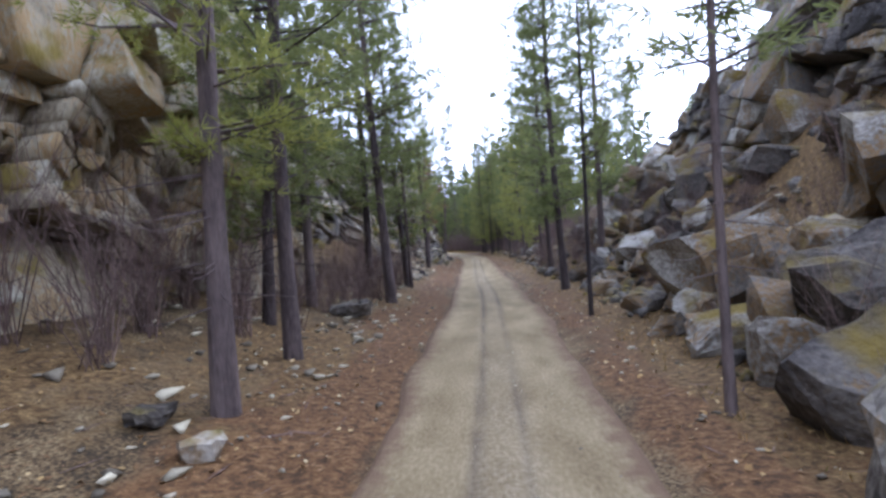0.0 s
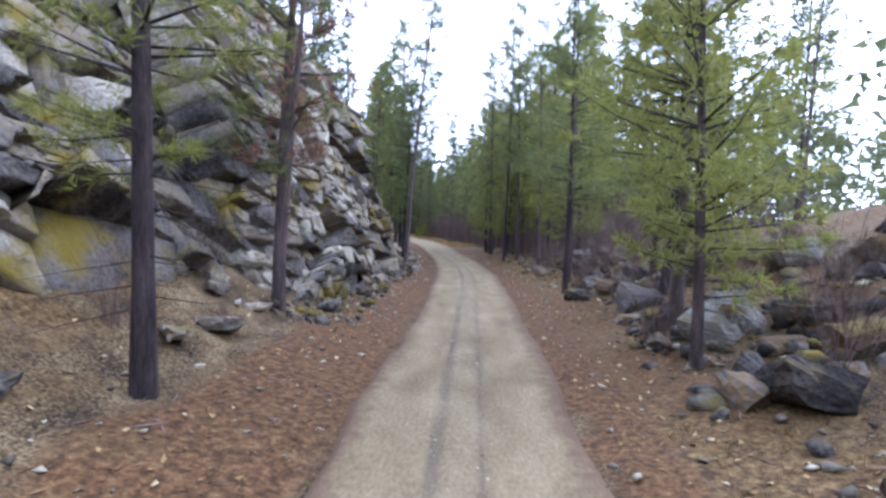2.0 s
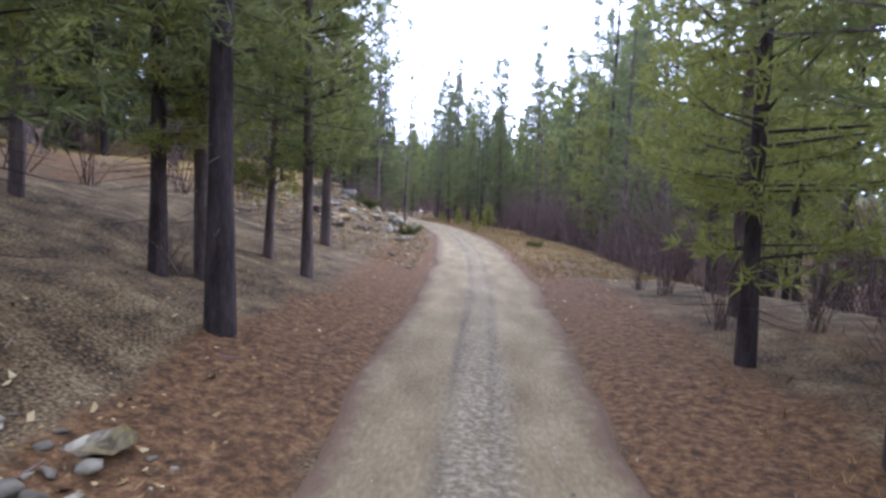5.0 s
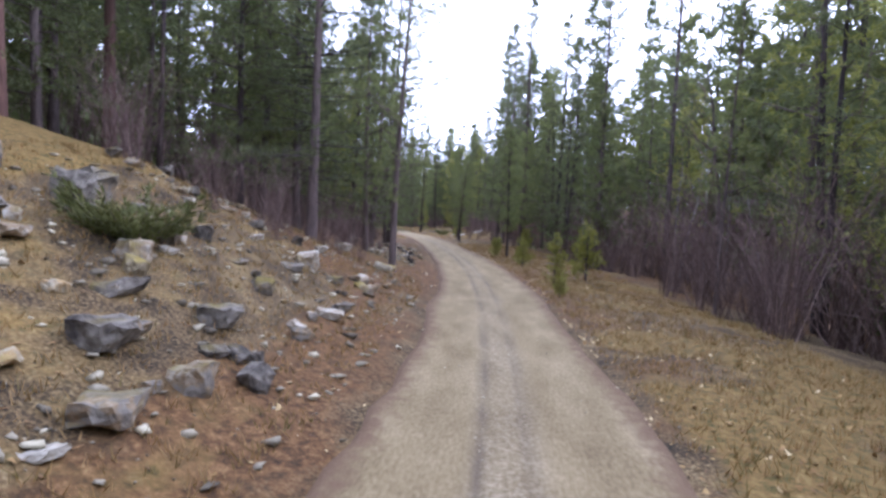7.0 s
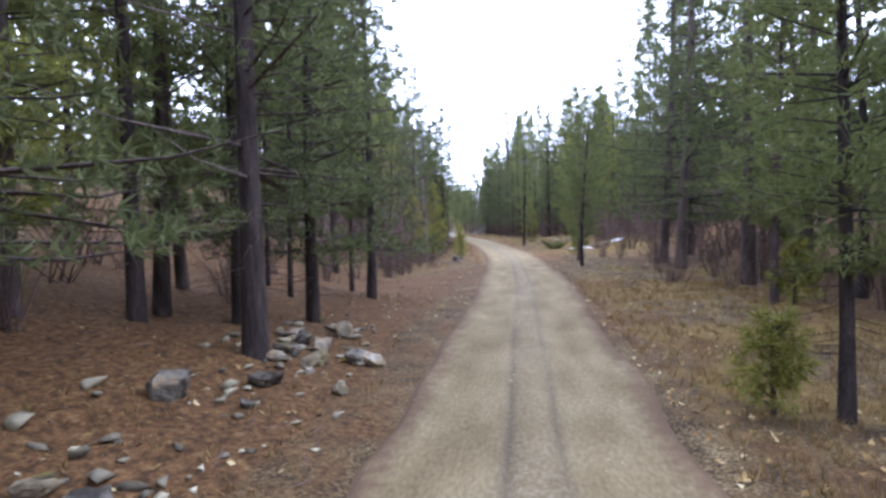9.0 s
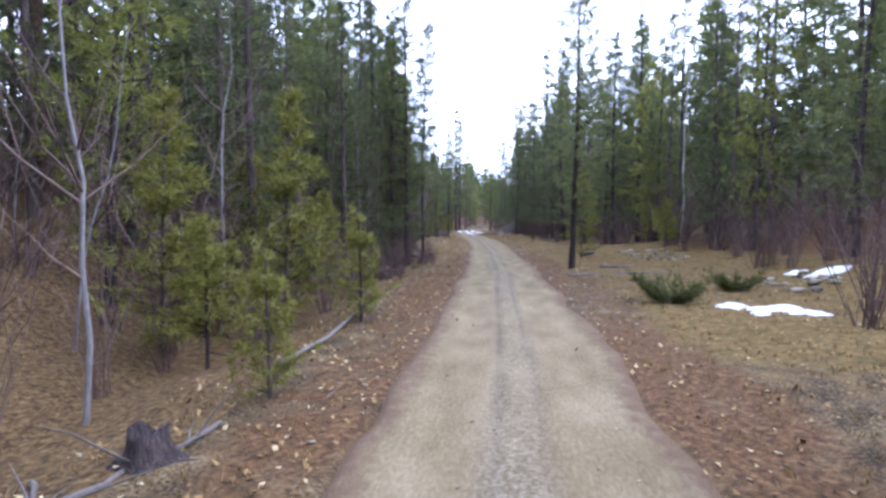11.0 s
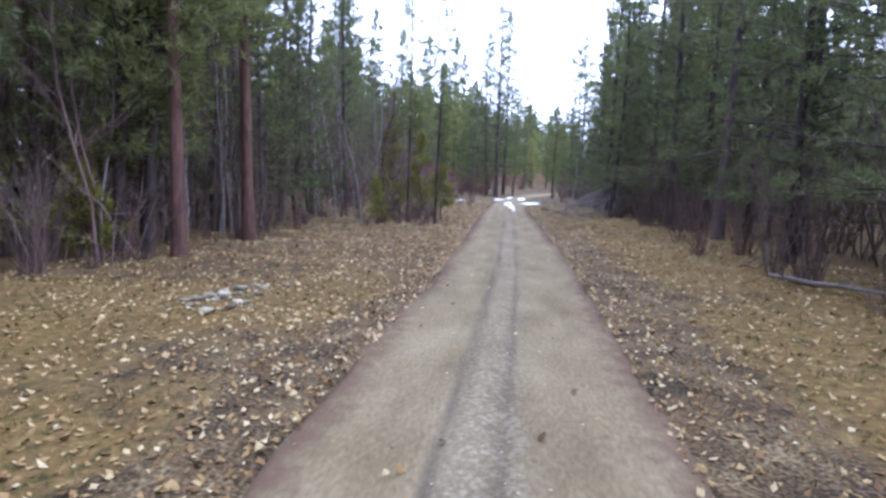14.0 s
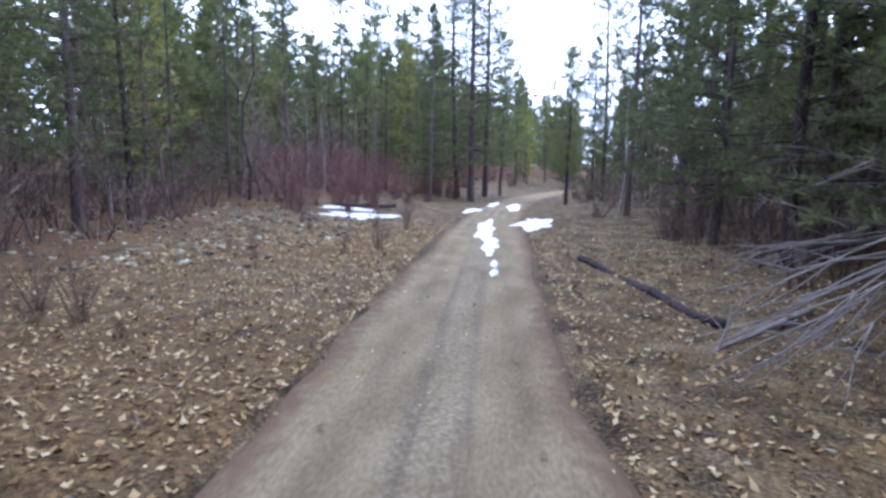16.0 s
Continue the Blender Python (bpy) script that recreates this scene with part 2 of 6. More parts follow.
RIGHT = {-200: (0.0, 0.2, 1.4, 3.5, 6.0, 9, 14), 4: (0.0, 0.15, 1.2, 4.2, 8.0, 11.5, 15), 24: (0.0, 0.15, 1.3, 3.8, 7.2, 10.5, 14), 38: (0.0, 0.2, 1.0, 2.6, 5.0, 8, 12), 50: (0.0, 0.2, 0.8, 1.6, 3.2, 5, 9),
         64: (0.0, 0.2, 0.7, 1.2, 2.0, 3.0, 6), 76: (0.0, 0.15, 0.4, 0.5, 0.6, 0.8, 3), 88: (0.0, 0.0, -0.15, -0.8, -1.6, -2, 1), 112: (0.0, 0.0, -0.15, -0.5, -1.2, -1.5, 1), 130: (0.0, 0.05, 0.0, -0.2, -0.5, -0.5, 2)}
RIGHT |= {150: (0.0, 0.05, 0.1, 0.3, 1.0, 2.5, 6), 168: (0.0, 0.05, 0.15, 0.25, 1.0, 4.0, 7), 184: (0.0, 0.05, 0.15, 0.25, 0.6, 2.2, 5), 200: (0.0, 0.05, 0.1, 0.15, 0.3, 1.0, 3), 320: (0.0, 0.1, 0.3, 0.6, 1.4, 3.0, 8)}


def height(s, d):
    """The ground's height at plan places."""
    s, d = np.broadcast_arrays(np.asarray(s, float), np.asarray(d, float))
    out = np.zeros(s.shape)
    for table, side in ((LEFT, d >= 0), (RIGHT, d < 0)):
        ks = np.array(sorted(table))
        rows = np.array([(0, 0, *table[k], table[k][-1]) for k in ks])
        col = np.stack([np.interp(s, ks, rows[:, c]) for c in range(rows.shape[1])], -1)
        a = np.abs(d)
        i = np.clip(np.searchsorted(D_KNOTS, a, side="right") - 1, 0, len(D_KNOTS) - 2)
        lo, hi = np.take(D_KNOTS, i), np.take(D_KNOTS, i + 1)
        f = np.clip((a - lo) / (hi - lo), 0, 1)
        z = np.take_along_axis(col, i[..., None], -1)[..., 0] * (1 - f) + np.take_along_axis(col, i[..., None] + 1, -1)[..., 0] * f
        out = np.where(side, z, out)
    away = np.clip((np.abs(d) - 1.7) / 2.5, 0, 1)
    out = out + away * (0.10 * wobble(s, d, 1.7, 3) + 0.05 * wobble(s, d, 0.6, 5)) + np.clip(np.abs(d) / 14 - 0.3, 0, 1) * 0.6 * wobble(s, d, 7, 7)
    return out - 0.07 * (np.abs(d) < 1.45)


def place(s, d, sink=0.0):
    """A world place on the ground."""
    p = at(s, d)[0]
    return Vector((p[0], p[1], float(height(s, d)) - sink))


def spot(s, d, turn=0.0, size=1.0, sink=0.0, tilt=(0, 0)):
    """A pose on the ground."""
    return Matrix.Translation(place(s, d, sink)) @ Euler((radians(tilt[0]), radians(tilt[1]), radians(turn))).to_matrix().to_4x4() @ Matrix.Scale(size, 4)


def heading(s):
    n = line(s)[1][0]
    return math.degrees(math.atan2(n[1], n[0]))  # degrees of the left-hand normal


# ---- mesh helpers ----
def mesh_of(name, verts, faces, material, smooth=False):
    """A mesh from an array of vertices and an array of faces with equal corner counts (or a list of such arrays)."""
    me = bpy.data.meshes.new(name)
    faces = faces if isinstance(faces, list) else [faces]
    faces = [np.asarray(f, np.int32) for f in faces if len(f)]
    verts = np.asarray(verts, np.float32)
    loops = np.concatenate([f.ravel() for f in faces])
    counts = np.concatenate([np.full(len(f), f.shape[1], np.int32) for f in faces])
    me.vertices.add(len(verts))
    me.vertices.foreach_set("co", verts.ravel())
    me.loops.add(len(loops))
    me.loops.foreach_set("vertex_index", loops)
    me.polygons.add(len(counts))
    me.polygons.foreach_set("loop_start", np.concatenate([[0], np.cumsum(counts)[:-1]]).astype(np.int32))
    me.polygons.foreach_set("loop_total", counts)
    me.update(calc_edges=True)
    if smooth:
        me.polygons.foreach_set("use_smooth", np.ones(len(counts), bool))
    me.validate()
    me.materials.append(material)
    return me


def part(name, me, parent, label=""):
    ob = new(name, me)
    ob.parent = parent
    return tagged(ob, label)


def tubes(paths, sides=6):
    """Round tapering tubes: each path is an array of rows x, y, z, radius. Returns vertices and quads."""
    vs, fs, base = [], [], 0
    ang = np.arange(sides) * 2 * np.pi / sides
    ring = np.arange(sides)
    for path in paths:
        path = np.asarray(path, float)
        t = np.gradient(path[:, :3], axis=0)
        t /= np.linalg.norm(t, axis=1)[:, None] + 1e-9
        ref = np.where(np.abs(t[:, 2:3]) > 0.9, [[1.0, 0, 0]], [[0, 0, 1.0]])
        a = np.cross(t, ref)
        a /= np.linalg.norm(a, axis=1)[:, None] + 1e-9
        b = np.cross(t, a)
        vs.append((path[:, None, :3] + path[:, None, 3:4] * (a[:, None] * np.cos(ang)[None, :, None] + b[:, None] * np.sin(ang)[None, :, None])).reshape(-1, 3))
        for k in range(len(path) - 1):
            o = base + k * sides
            fs.append(np.stack([o + ring, o + (ring + 1) % sides, o + sides + (ring + 1) % sides, o + sides + ring], 1))
        base += len(path) * sides
    return np.concatenate(vs), np.concatenate(fs)


def tufts(rng, where, way, count, length, width, spread=0.9):
    """Fans of slim needle blades at places, along ways. Returns vertices and triangles."""
    k = len(where)
    r = rng.normal(size=(k, count, 3))
    r /= np.linalg.norm(r, axis=2)[..., None]
    d = way[:, None] * 0.7 + r * spread
    d /= np.linalg.norm(d, axis=2)[..., None]
    side = np.cross(d, rng.normal(size=(k, count, 3)))
    side /= np.linalg.norm(side, axis=2)[..., None] + 1e-9
    ln = length * rng.uniform(0.6, 1.2, (k, count, 1))
    root = where[:, None] + r * length * 0.15
    tri = np.stack([root - side * width * 0.5, root + side * width * 0.5, root + d * ln], 2)
    return tri.reshape(-1, 3), np.arange(k * count * 3).reshape(-1, 3)


# ---- the ground, one sheet ----
ss = np.concatenate([np.arange(-400, -20, 20), np.arange(-20, 0, 1.0), np.arange(0, 262, 0.5), np.arange(262, 330, 2.0), np.arange(330, 1300, 40)])
half = np.concatenate([[0.7, 1.2], np.arange(1.4, 8, 0.3), np.arange(8, 24, 1.0), [26, 30, 36, 44, 60, 90, 150, 300, 600]])
dd = np.concatenate([-half[::-1], [0], half])
S, D = np.meshgrid(ss, dd, indexing="ij")
xy = at(S.ravel(), D.ravel())
ground_v = np.column_stack([xy, height(S, D).ravel()])
nx, ny = len(ss), len(dd)
idx = np.arange(nx * ny).reshape(nx, ny)
quads = np.stack([idx[:-1, :-1], idx[1:, :-1], idx[1:, 1:], idx[:-1, 1:]], -1).reshape(-1, 4)


def zone_material():
    """Forest floor: needle litter, dry grass, leaf mould with painted-in shade, and bare stony dirt, mixed by the zone
    masks on the sheet.
    """
    m = mat("forest_floor", [(0.40, (0.022, 0.017, 0.010)), (0.47, (0.068, 0.046, 0.022)), (0.53, (0.115, 0.077, 0.034)), (0.62, (0.22, 0.17, 0.088))], 1.6, 0.95, bump=0.14, bump_scale=40, fine=26, fine_mix=0.6)
    n, l = m.node_tree.nodes, m.node_tree.links
    bsdf = n["Principled BSDF"]
    base = bsdf.inputs["Base Color"].links[0].from_socket
    att = n.new("ShaderNodeVertexColor")
    att.layer_name = "zone"
    sep = n.new("ShaderNodeSeparateColor")
    l.new(att.outputs[0], sep.inputs[0])
    tc = n.new("ShaderNodeTexCoord")
    looks = [[(0.36, (0.024, 0.015, 0.008)), (0.46, (0.072, 0.039, 0.016)), (0.54, (0.125, 0.065, 0.024)), (0.64, (0.22, 0.14, 0.062))],
             [(0.38, (0.036, 0.032, 0.009)), (0.45, (0.094, 0.073, 0.019)), (0.51, (0.15, 0.088, 0.027)), (0.56, (0.165, 0.115, 0.035)), (0.66, (0.27, 0.185, 0.074))],
             [(0.38, (0.028, 0.018, 0.009)), (0.5, (0.10, 0.06, 0.022)), (0.64, (0.24, 0.165, 0.066))]]
    for k, stops in enumerate(looks):
        tex, edge = n.new("ShaderNodeTexNoise"), n.new("ShaderNodeTexNoise")
        tex.inputs["Scale"].default_value, tex.inputs["Detail"].default_value = (9, 7, 10)[k], 12
        tex.inputs["Roughness"].default_value = 0.78
        edge.inputs["Scale"].default_value, edge.inputs["Detail"].default_value = 1.1 + 0.5 * k, 6
        ramp = n.new("ShaderNodeValToRGB")
        for i, (pos, col) in enumerate(stops):
            e = ramp.color_ramp.elements[i] if i < 2 else ramp.color_ramp.elements.new(pos)
            e.position, e.color = pos, (*col, 1)
        for t in (tex, edge):
            l.new(tc.outputs["Object"], t.inputs["Vector"])
        l.new(tex.outputs[0], ramp.inputs[0])
        add = n.new("ShaderNodeMath")
        add.operation = "ADD"
        l.new(sep.outputs[k], add.inputs[0])
        l.new(edge.outputs[0], add.inputs[1])
        mr = n.new("ShaderNodeMapRange")
        mr.inputs[1].default_value, mr.inputs[2].default_value = 0.82, 1.12
        l.new(add.outputs[0], mr.inputs[0])
        mm = n.new("ShaderNodeMix")
        mm.data_type = "RGBA"
        l.new(mr.outputs[0], mm.inputs[0])
        l.new(base, mm.inputs[6])
        l.new(ramp.outputs[0], mm.inputs[7])
        base = mm.outputs[2]
    l.new(base, bsdf.inputs["Base Color"])
    return m


def bump01(x, a, b, soft):
    return np.clip((x - a) / soft, 0, 1) * np.clip((b - x) / soft, 0, 1)


ground_me = mesh_of("ground", ground_v, quads, zone_material(), smooth=True)
zone = np.zeros((nx * ny, 4), np.float32)
fs, fd = S.ravel(), D.ravel()
ad = np.abs(fd)
needle = bump01(ad, 0.9, 3.6, 0.8) * (0.75 + 0.4 * wobble(fs, fd, 4, 11)) * np.interp(fs, [0, 76, 84, 120, 145, 160, 180, 192, 210, 236], [1, 1, 0.75, 0.8, 0.5, 0.75, 0.7, 0.3, 0.3, 0.2]) * np.where((fd < 0) & (fs < 40), 0.7, 1.0) + (fd > 2.5) * (fd < 9) * bump01(fs, 104, 148, 4) * 0.8 + bump01(fs, 106, 185, 8) * (ad > 5) * ((fd < 0) | (fs > 124)) * 0.5 + (ad > 9) * (fs > 60) * 0.5
needle += (fd < -2) * bump01(fs, 20, 85, 6) * bump01(ad, 2, 8, 1.5) * 0.35
grass = bump01(fs, 84, 150, 6) * (fd < -1.5) * bump01(ad, 1.5, 8, 0.6) * (0.5 + 0.45 * wobble(fs, fd, 1.6, 17)) + bump01(fs, 84, 124, 6) * (fd > 7.5) * 0.5 + bump01(fs, 84, 112, 6) * (fd > 2) * 0.28 * (0.8 + 0.8 * wobble(fs, fd, 3, 12)) + bump01(fs, 152, 226, 8) * (fd < -1.6) * bump01(ad, 2, 13, 1.5) * (0.75 + 0.4 * wobble(fs, fd, 3, 13))
grass += bump01(fs, 170, 208, 8) * (fd > 1.6) * bump01(ad, 1.8, 9, 1.0) * (0.65 + 0.4 * wobble(fs, fd, 2.5, 18))
mould_shade = bump01(fs, 174, 250, 14) * bump01(ad, 1.2, 12, 0.5) * np.where(fd > 0, 0.55, 0.35) * (0.8 + 0.4 * wobble(fs, fd, 6, 14))
# left of the track at 113-122 and 142-184: brush shade painted in with dark dirt
mould_shade += bump01(fs, 113, 122, 3) * (fd > 2.3) * (fd < 6) * 0.9 + bump01(fs, 142, 184, 4) * (fd > 3.2) * 0.95 + bump01(fs, 186, 240, 4) * (fd < -8) * 0.6
mould_shade += (fs < 68) * (fd < -2.2) * (0.72 + 0.4 * wobble(fs, fd, 3, 15)) + (fs < 44) * (fd > 2.4) * (0.5 + 0.5 * wobble(fs, fd, 2.5, 16))
zone[:, 0], zone[:, 1], zone[:, 2], zone[:, 3] = np.clip(needle, 0, 1), np.clip(grass, 0, 1), np.clip(mould_shade, 0, 1), 1
layer = ground_me.color_attributes.new("zone", "FLOAT_COLOR", "POINT")
layer.data.foreach_set("color", zone.ravel())
tagged(new("ground", ground_me), "brown forest floor with needle litter and dry grass", "ground", kind="structure")

# ---- the dirt track ----
rs, rd = np.arange(-40, 330, 0.5), np.linspace(-1, 1, 41)
RS, RD = np.meshgrid(rs, rd, indexing="ij")
half_w = np.interp(RS, [0, 70, 90, 130, 160, 205, 222], [1.42, 1.42, 1.62, 1.62, 1.72, 1.65, 1.5]) + 0.14 * wobble(RS, np.sign(RD) * 3, 2.3, 21) + 0.08 * wobble(RS, np.sign(RD) * 3, 0.8, 22)
W = RD * half_w
sway = 0.10 * wobble(RS, 0 * RS, 9, 23)
rut = lambda c, w: np.exp(-(((W - c - sway) / w) ** 2))
rz = 0.035 - 0.03 * rut(0.72, 0.34) - 0.03 * rut(-0.72, 0.34) - 0.03 * rut(0.24, 0.05) - 0.025 * rut(-0.22, 0.05) + 0.008 * wobble(RS * 0.25, W, 0.3, 24)
rz = np.where(np.abs(RD) > 0.93, -0.09, np.where(np.abs(RD) > 0.86, rz * 0.3 + 0.0, rz)) + np.where(np.abs(RD) > 0.93, 0, 0.0)
rxy = at(RS.ravel(), W.ravel())
ri = np.arange(rs.size * rd.size).reshape(rs.size, rd.size)
rq = np.stack([ri[:-1, :-1], ri[1:, :-1], ri[1:, 1:], ri[:-1, 1:]], -1).reshape(-1, 4)
DIRT = mat("packed_dirt", [(0.34, (0.135, 0.10, 0.049)), (0.5, (0.205, 0.158, 0.081)), (0.66, (0.29, 0.233, 0.132))], 1.7, 0.95, detail=10, bump=0.4, bump_scale=36, fine=26, fine_mix=0.45, coord="UV", stretch=(0.4, 1, 1))
road_me = mesh_of("road", np.column_stack([rxy, rz.ravel()]), rq, DIRT, smooth=True)
wear = np.zeros((rs.size * rd.size, 4), np.float32)
mid = bump01(W + 0.07 * wobble(RS, 0 * RS, 1.3, 28), -0.42, 0.44, 0.24) * (0.72 + 0.35 * wobble(RS, 0 * RS, 6, 29) + 0.2 * wobble(RS, W, 0.9, 30))
wear[:, 0] = np.clip(mid.ravel(), 0, 1)
wear[:, 1] = np.clip((rut(0.24, 0.055) + 0.8 * rut(-0.22, 0.05) + (0.4 * rut(0.74, 0.16) + 0.4 * rut(-0.74, 0.16)) * np.clip((RS - 206) / 8, 0, 1)) * (0.6 + 0.5 * wobble(RS, 0 * RS, 5, 26) + 0.4 * wobble(RS, W, 0.6, 27)), 0, 1).ravel()
wear[:, 2] = np.clip((np.abs(RD) - 0.6) / 0.38, 0, 1).ravel()
wear[:, 3] = 1
run = road_me.uv_layers.new(name="run")  # metres along and across the track
corner = np.zeros(len(road_me.loops), np.int32)
road_me.loops.foreach_get("vertex_index", corner)
run.data.foreach_set("uv", np.column_stack([RS.ravel(), W.ravel()])[corner].astype(np.float32).ravel())
layer = road_me.color_attributes.new("wear", "FLOAT_COLOR", "POINT")
layer.data.foreach_set("color", wear.ravel())


def add_wear(m):
    n, l = m.node_tree.nodes, m.node_tree.links
    bsdf = n["Principled BSDF"]
    base = bsdf.inputs["Base Color"].links[0].from_socket
    att, sep = n.new("ShaderNodeVertexColor"), n.new("ShaderNodeSeparateColor")
    att.layer_name = "wear"
    l.new(att.outputs[0], sep.inputs[0])
    tc, tex, ramp = n.new("ShaderNodeTexCoord"), n.new("ShaderNodeTexNoise"), n.new("ShaderNodeValToRGB")
    tex.inputs["Scale"].default_value, tex.inputs["Detail"].default_value = 19, 9
    l.new(tc.outputs["Object"], tex.inputs["Vector"])
    l.new(tex.outputs[0], ramp.inputs[0])
    for i, (pos, col) in enumerate([(0.36, (0.095, 0.074, 0.046)), (0.5, (0.19, 0.152, 0.098)), (0.64, (0.40, 0.35, 0.26))]):
        e = ramp.color_ramp.elements[i] if i < 2 else ramp.color_ramp.elements.new(pos)
        e.position, e.color = pos, (*col, 1)
    for chan, amount, col in ((0, 0.5, None), (1, 0.75, (0.075, 0.058, 0.042)), (2, 0.6, (0.125, 0.078, 0.045))):
        k = n.new("ShaderNodeMath")
        k.operation = "MULTIPLY"
        l.new(sep.outputs[chan], k.inputs[0])
        k.inputs[1].default_value = amount
        if chan == 2:  # litter creeps in from the edges
            edge, more = n.new("ShaderNodeTexNoise"), n.new("ShaderNodeMath")
            edge.inputs["Scale"].default_value, edge.inputs["Detail"].default_value = 5, 8
            l.new(tc.outputs["Object"], edge.inputs["Vector"])
            more.operation = "ADD"
            l.new(sep.outputs[2], more.inputs[0])
            l.new(edge.outputs[0], more.inputs[1])
            k = n.new("ShaderNodeMapRange")
            k.inputs[1].default_value, k.inputs[2].default_value, k.inputs[4].default_value = 0.72, 1.2, 0.9
            l.new(more.outputs[0], k.inputs[0])
        mm = n.new("ShaderNodeMix")
        mm.data_type = "RGBA"
        l.new(k.outputs[0], mm.inputs[0])
        l.new(base, mm.inputs[6])
        if col:
            mm.inputs[7].default_value = (*col, 1)
        else:
            l.new(ramp.outputs[0], mm.inputs[7])
        base = mm.outputs[2]
    l.new(base, bsdf.inputs["Base Color"])


add_wear(DIRT)
tagged(new("road", road_me), "packed grey-brown dirt track with gravel strip between wheel ruts", "road", kind="structure")


# ---- rock: fractured faces and loose blocks ----
def shards(rng, poly, want, dip, spread=0.55):
    """A convex polygon (u, v in metres) broken along bedding at the angle dip and along steep joints, into pieces of about the area want."""
    x, y = poly[:, 0], poly[:, 1]
    area = 0.5 * abs(np.dot(x, np.roll(y, -1)) - np.dot(y, np.roll(x, -1)))
    if area < want * math.exp(rng.normal(0, spread)) or len(poly) < 3:
        return [poly]
    bed = np.array([math.cos(radians(dip)), math.sin(radians(dip))])
    up = np.array([-bed[1], bed[0]])
    long_, tall = np.ptp(poly @ bed), np.ptp(poly @ up)
    if long_ > tall * rng.uniform(0.9, 2.6):
        turn = radians(dip + 90 + rng.normal(0, 24))
    else:
        turn = radians(dip + rng.normal(0, 9))
    way = np.array([-math.sin(turn), math.cos(turn)])
    mid = poly.mean(0) + (bed * rng.uniform(-0.22, 0.22) * long_ + up * rng.uniform(-0.22, 0.22) * tall)
    side = (poly - mid) @ way
    halves = ([], [])
    for i in range(len(poly)):
        j = (i + 1) % len(poly)
        halves[int(side[i] < 0)].append(poly[i])
        if side[i] * side[j] < 0:
            cut = poly[i] + (poly[j] - poly[i]) * side[i] / (side[i] - side[j])
            halves[0].append(cut)
            halves[1].append(cut)
    if min(len(h) for h in halves) < 3:
        return [poly]
    return [q for h in halves for q in shards(rng, np.array(h), want, dip, spread)]


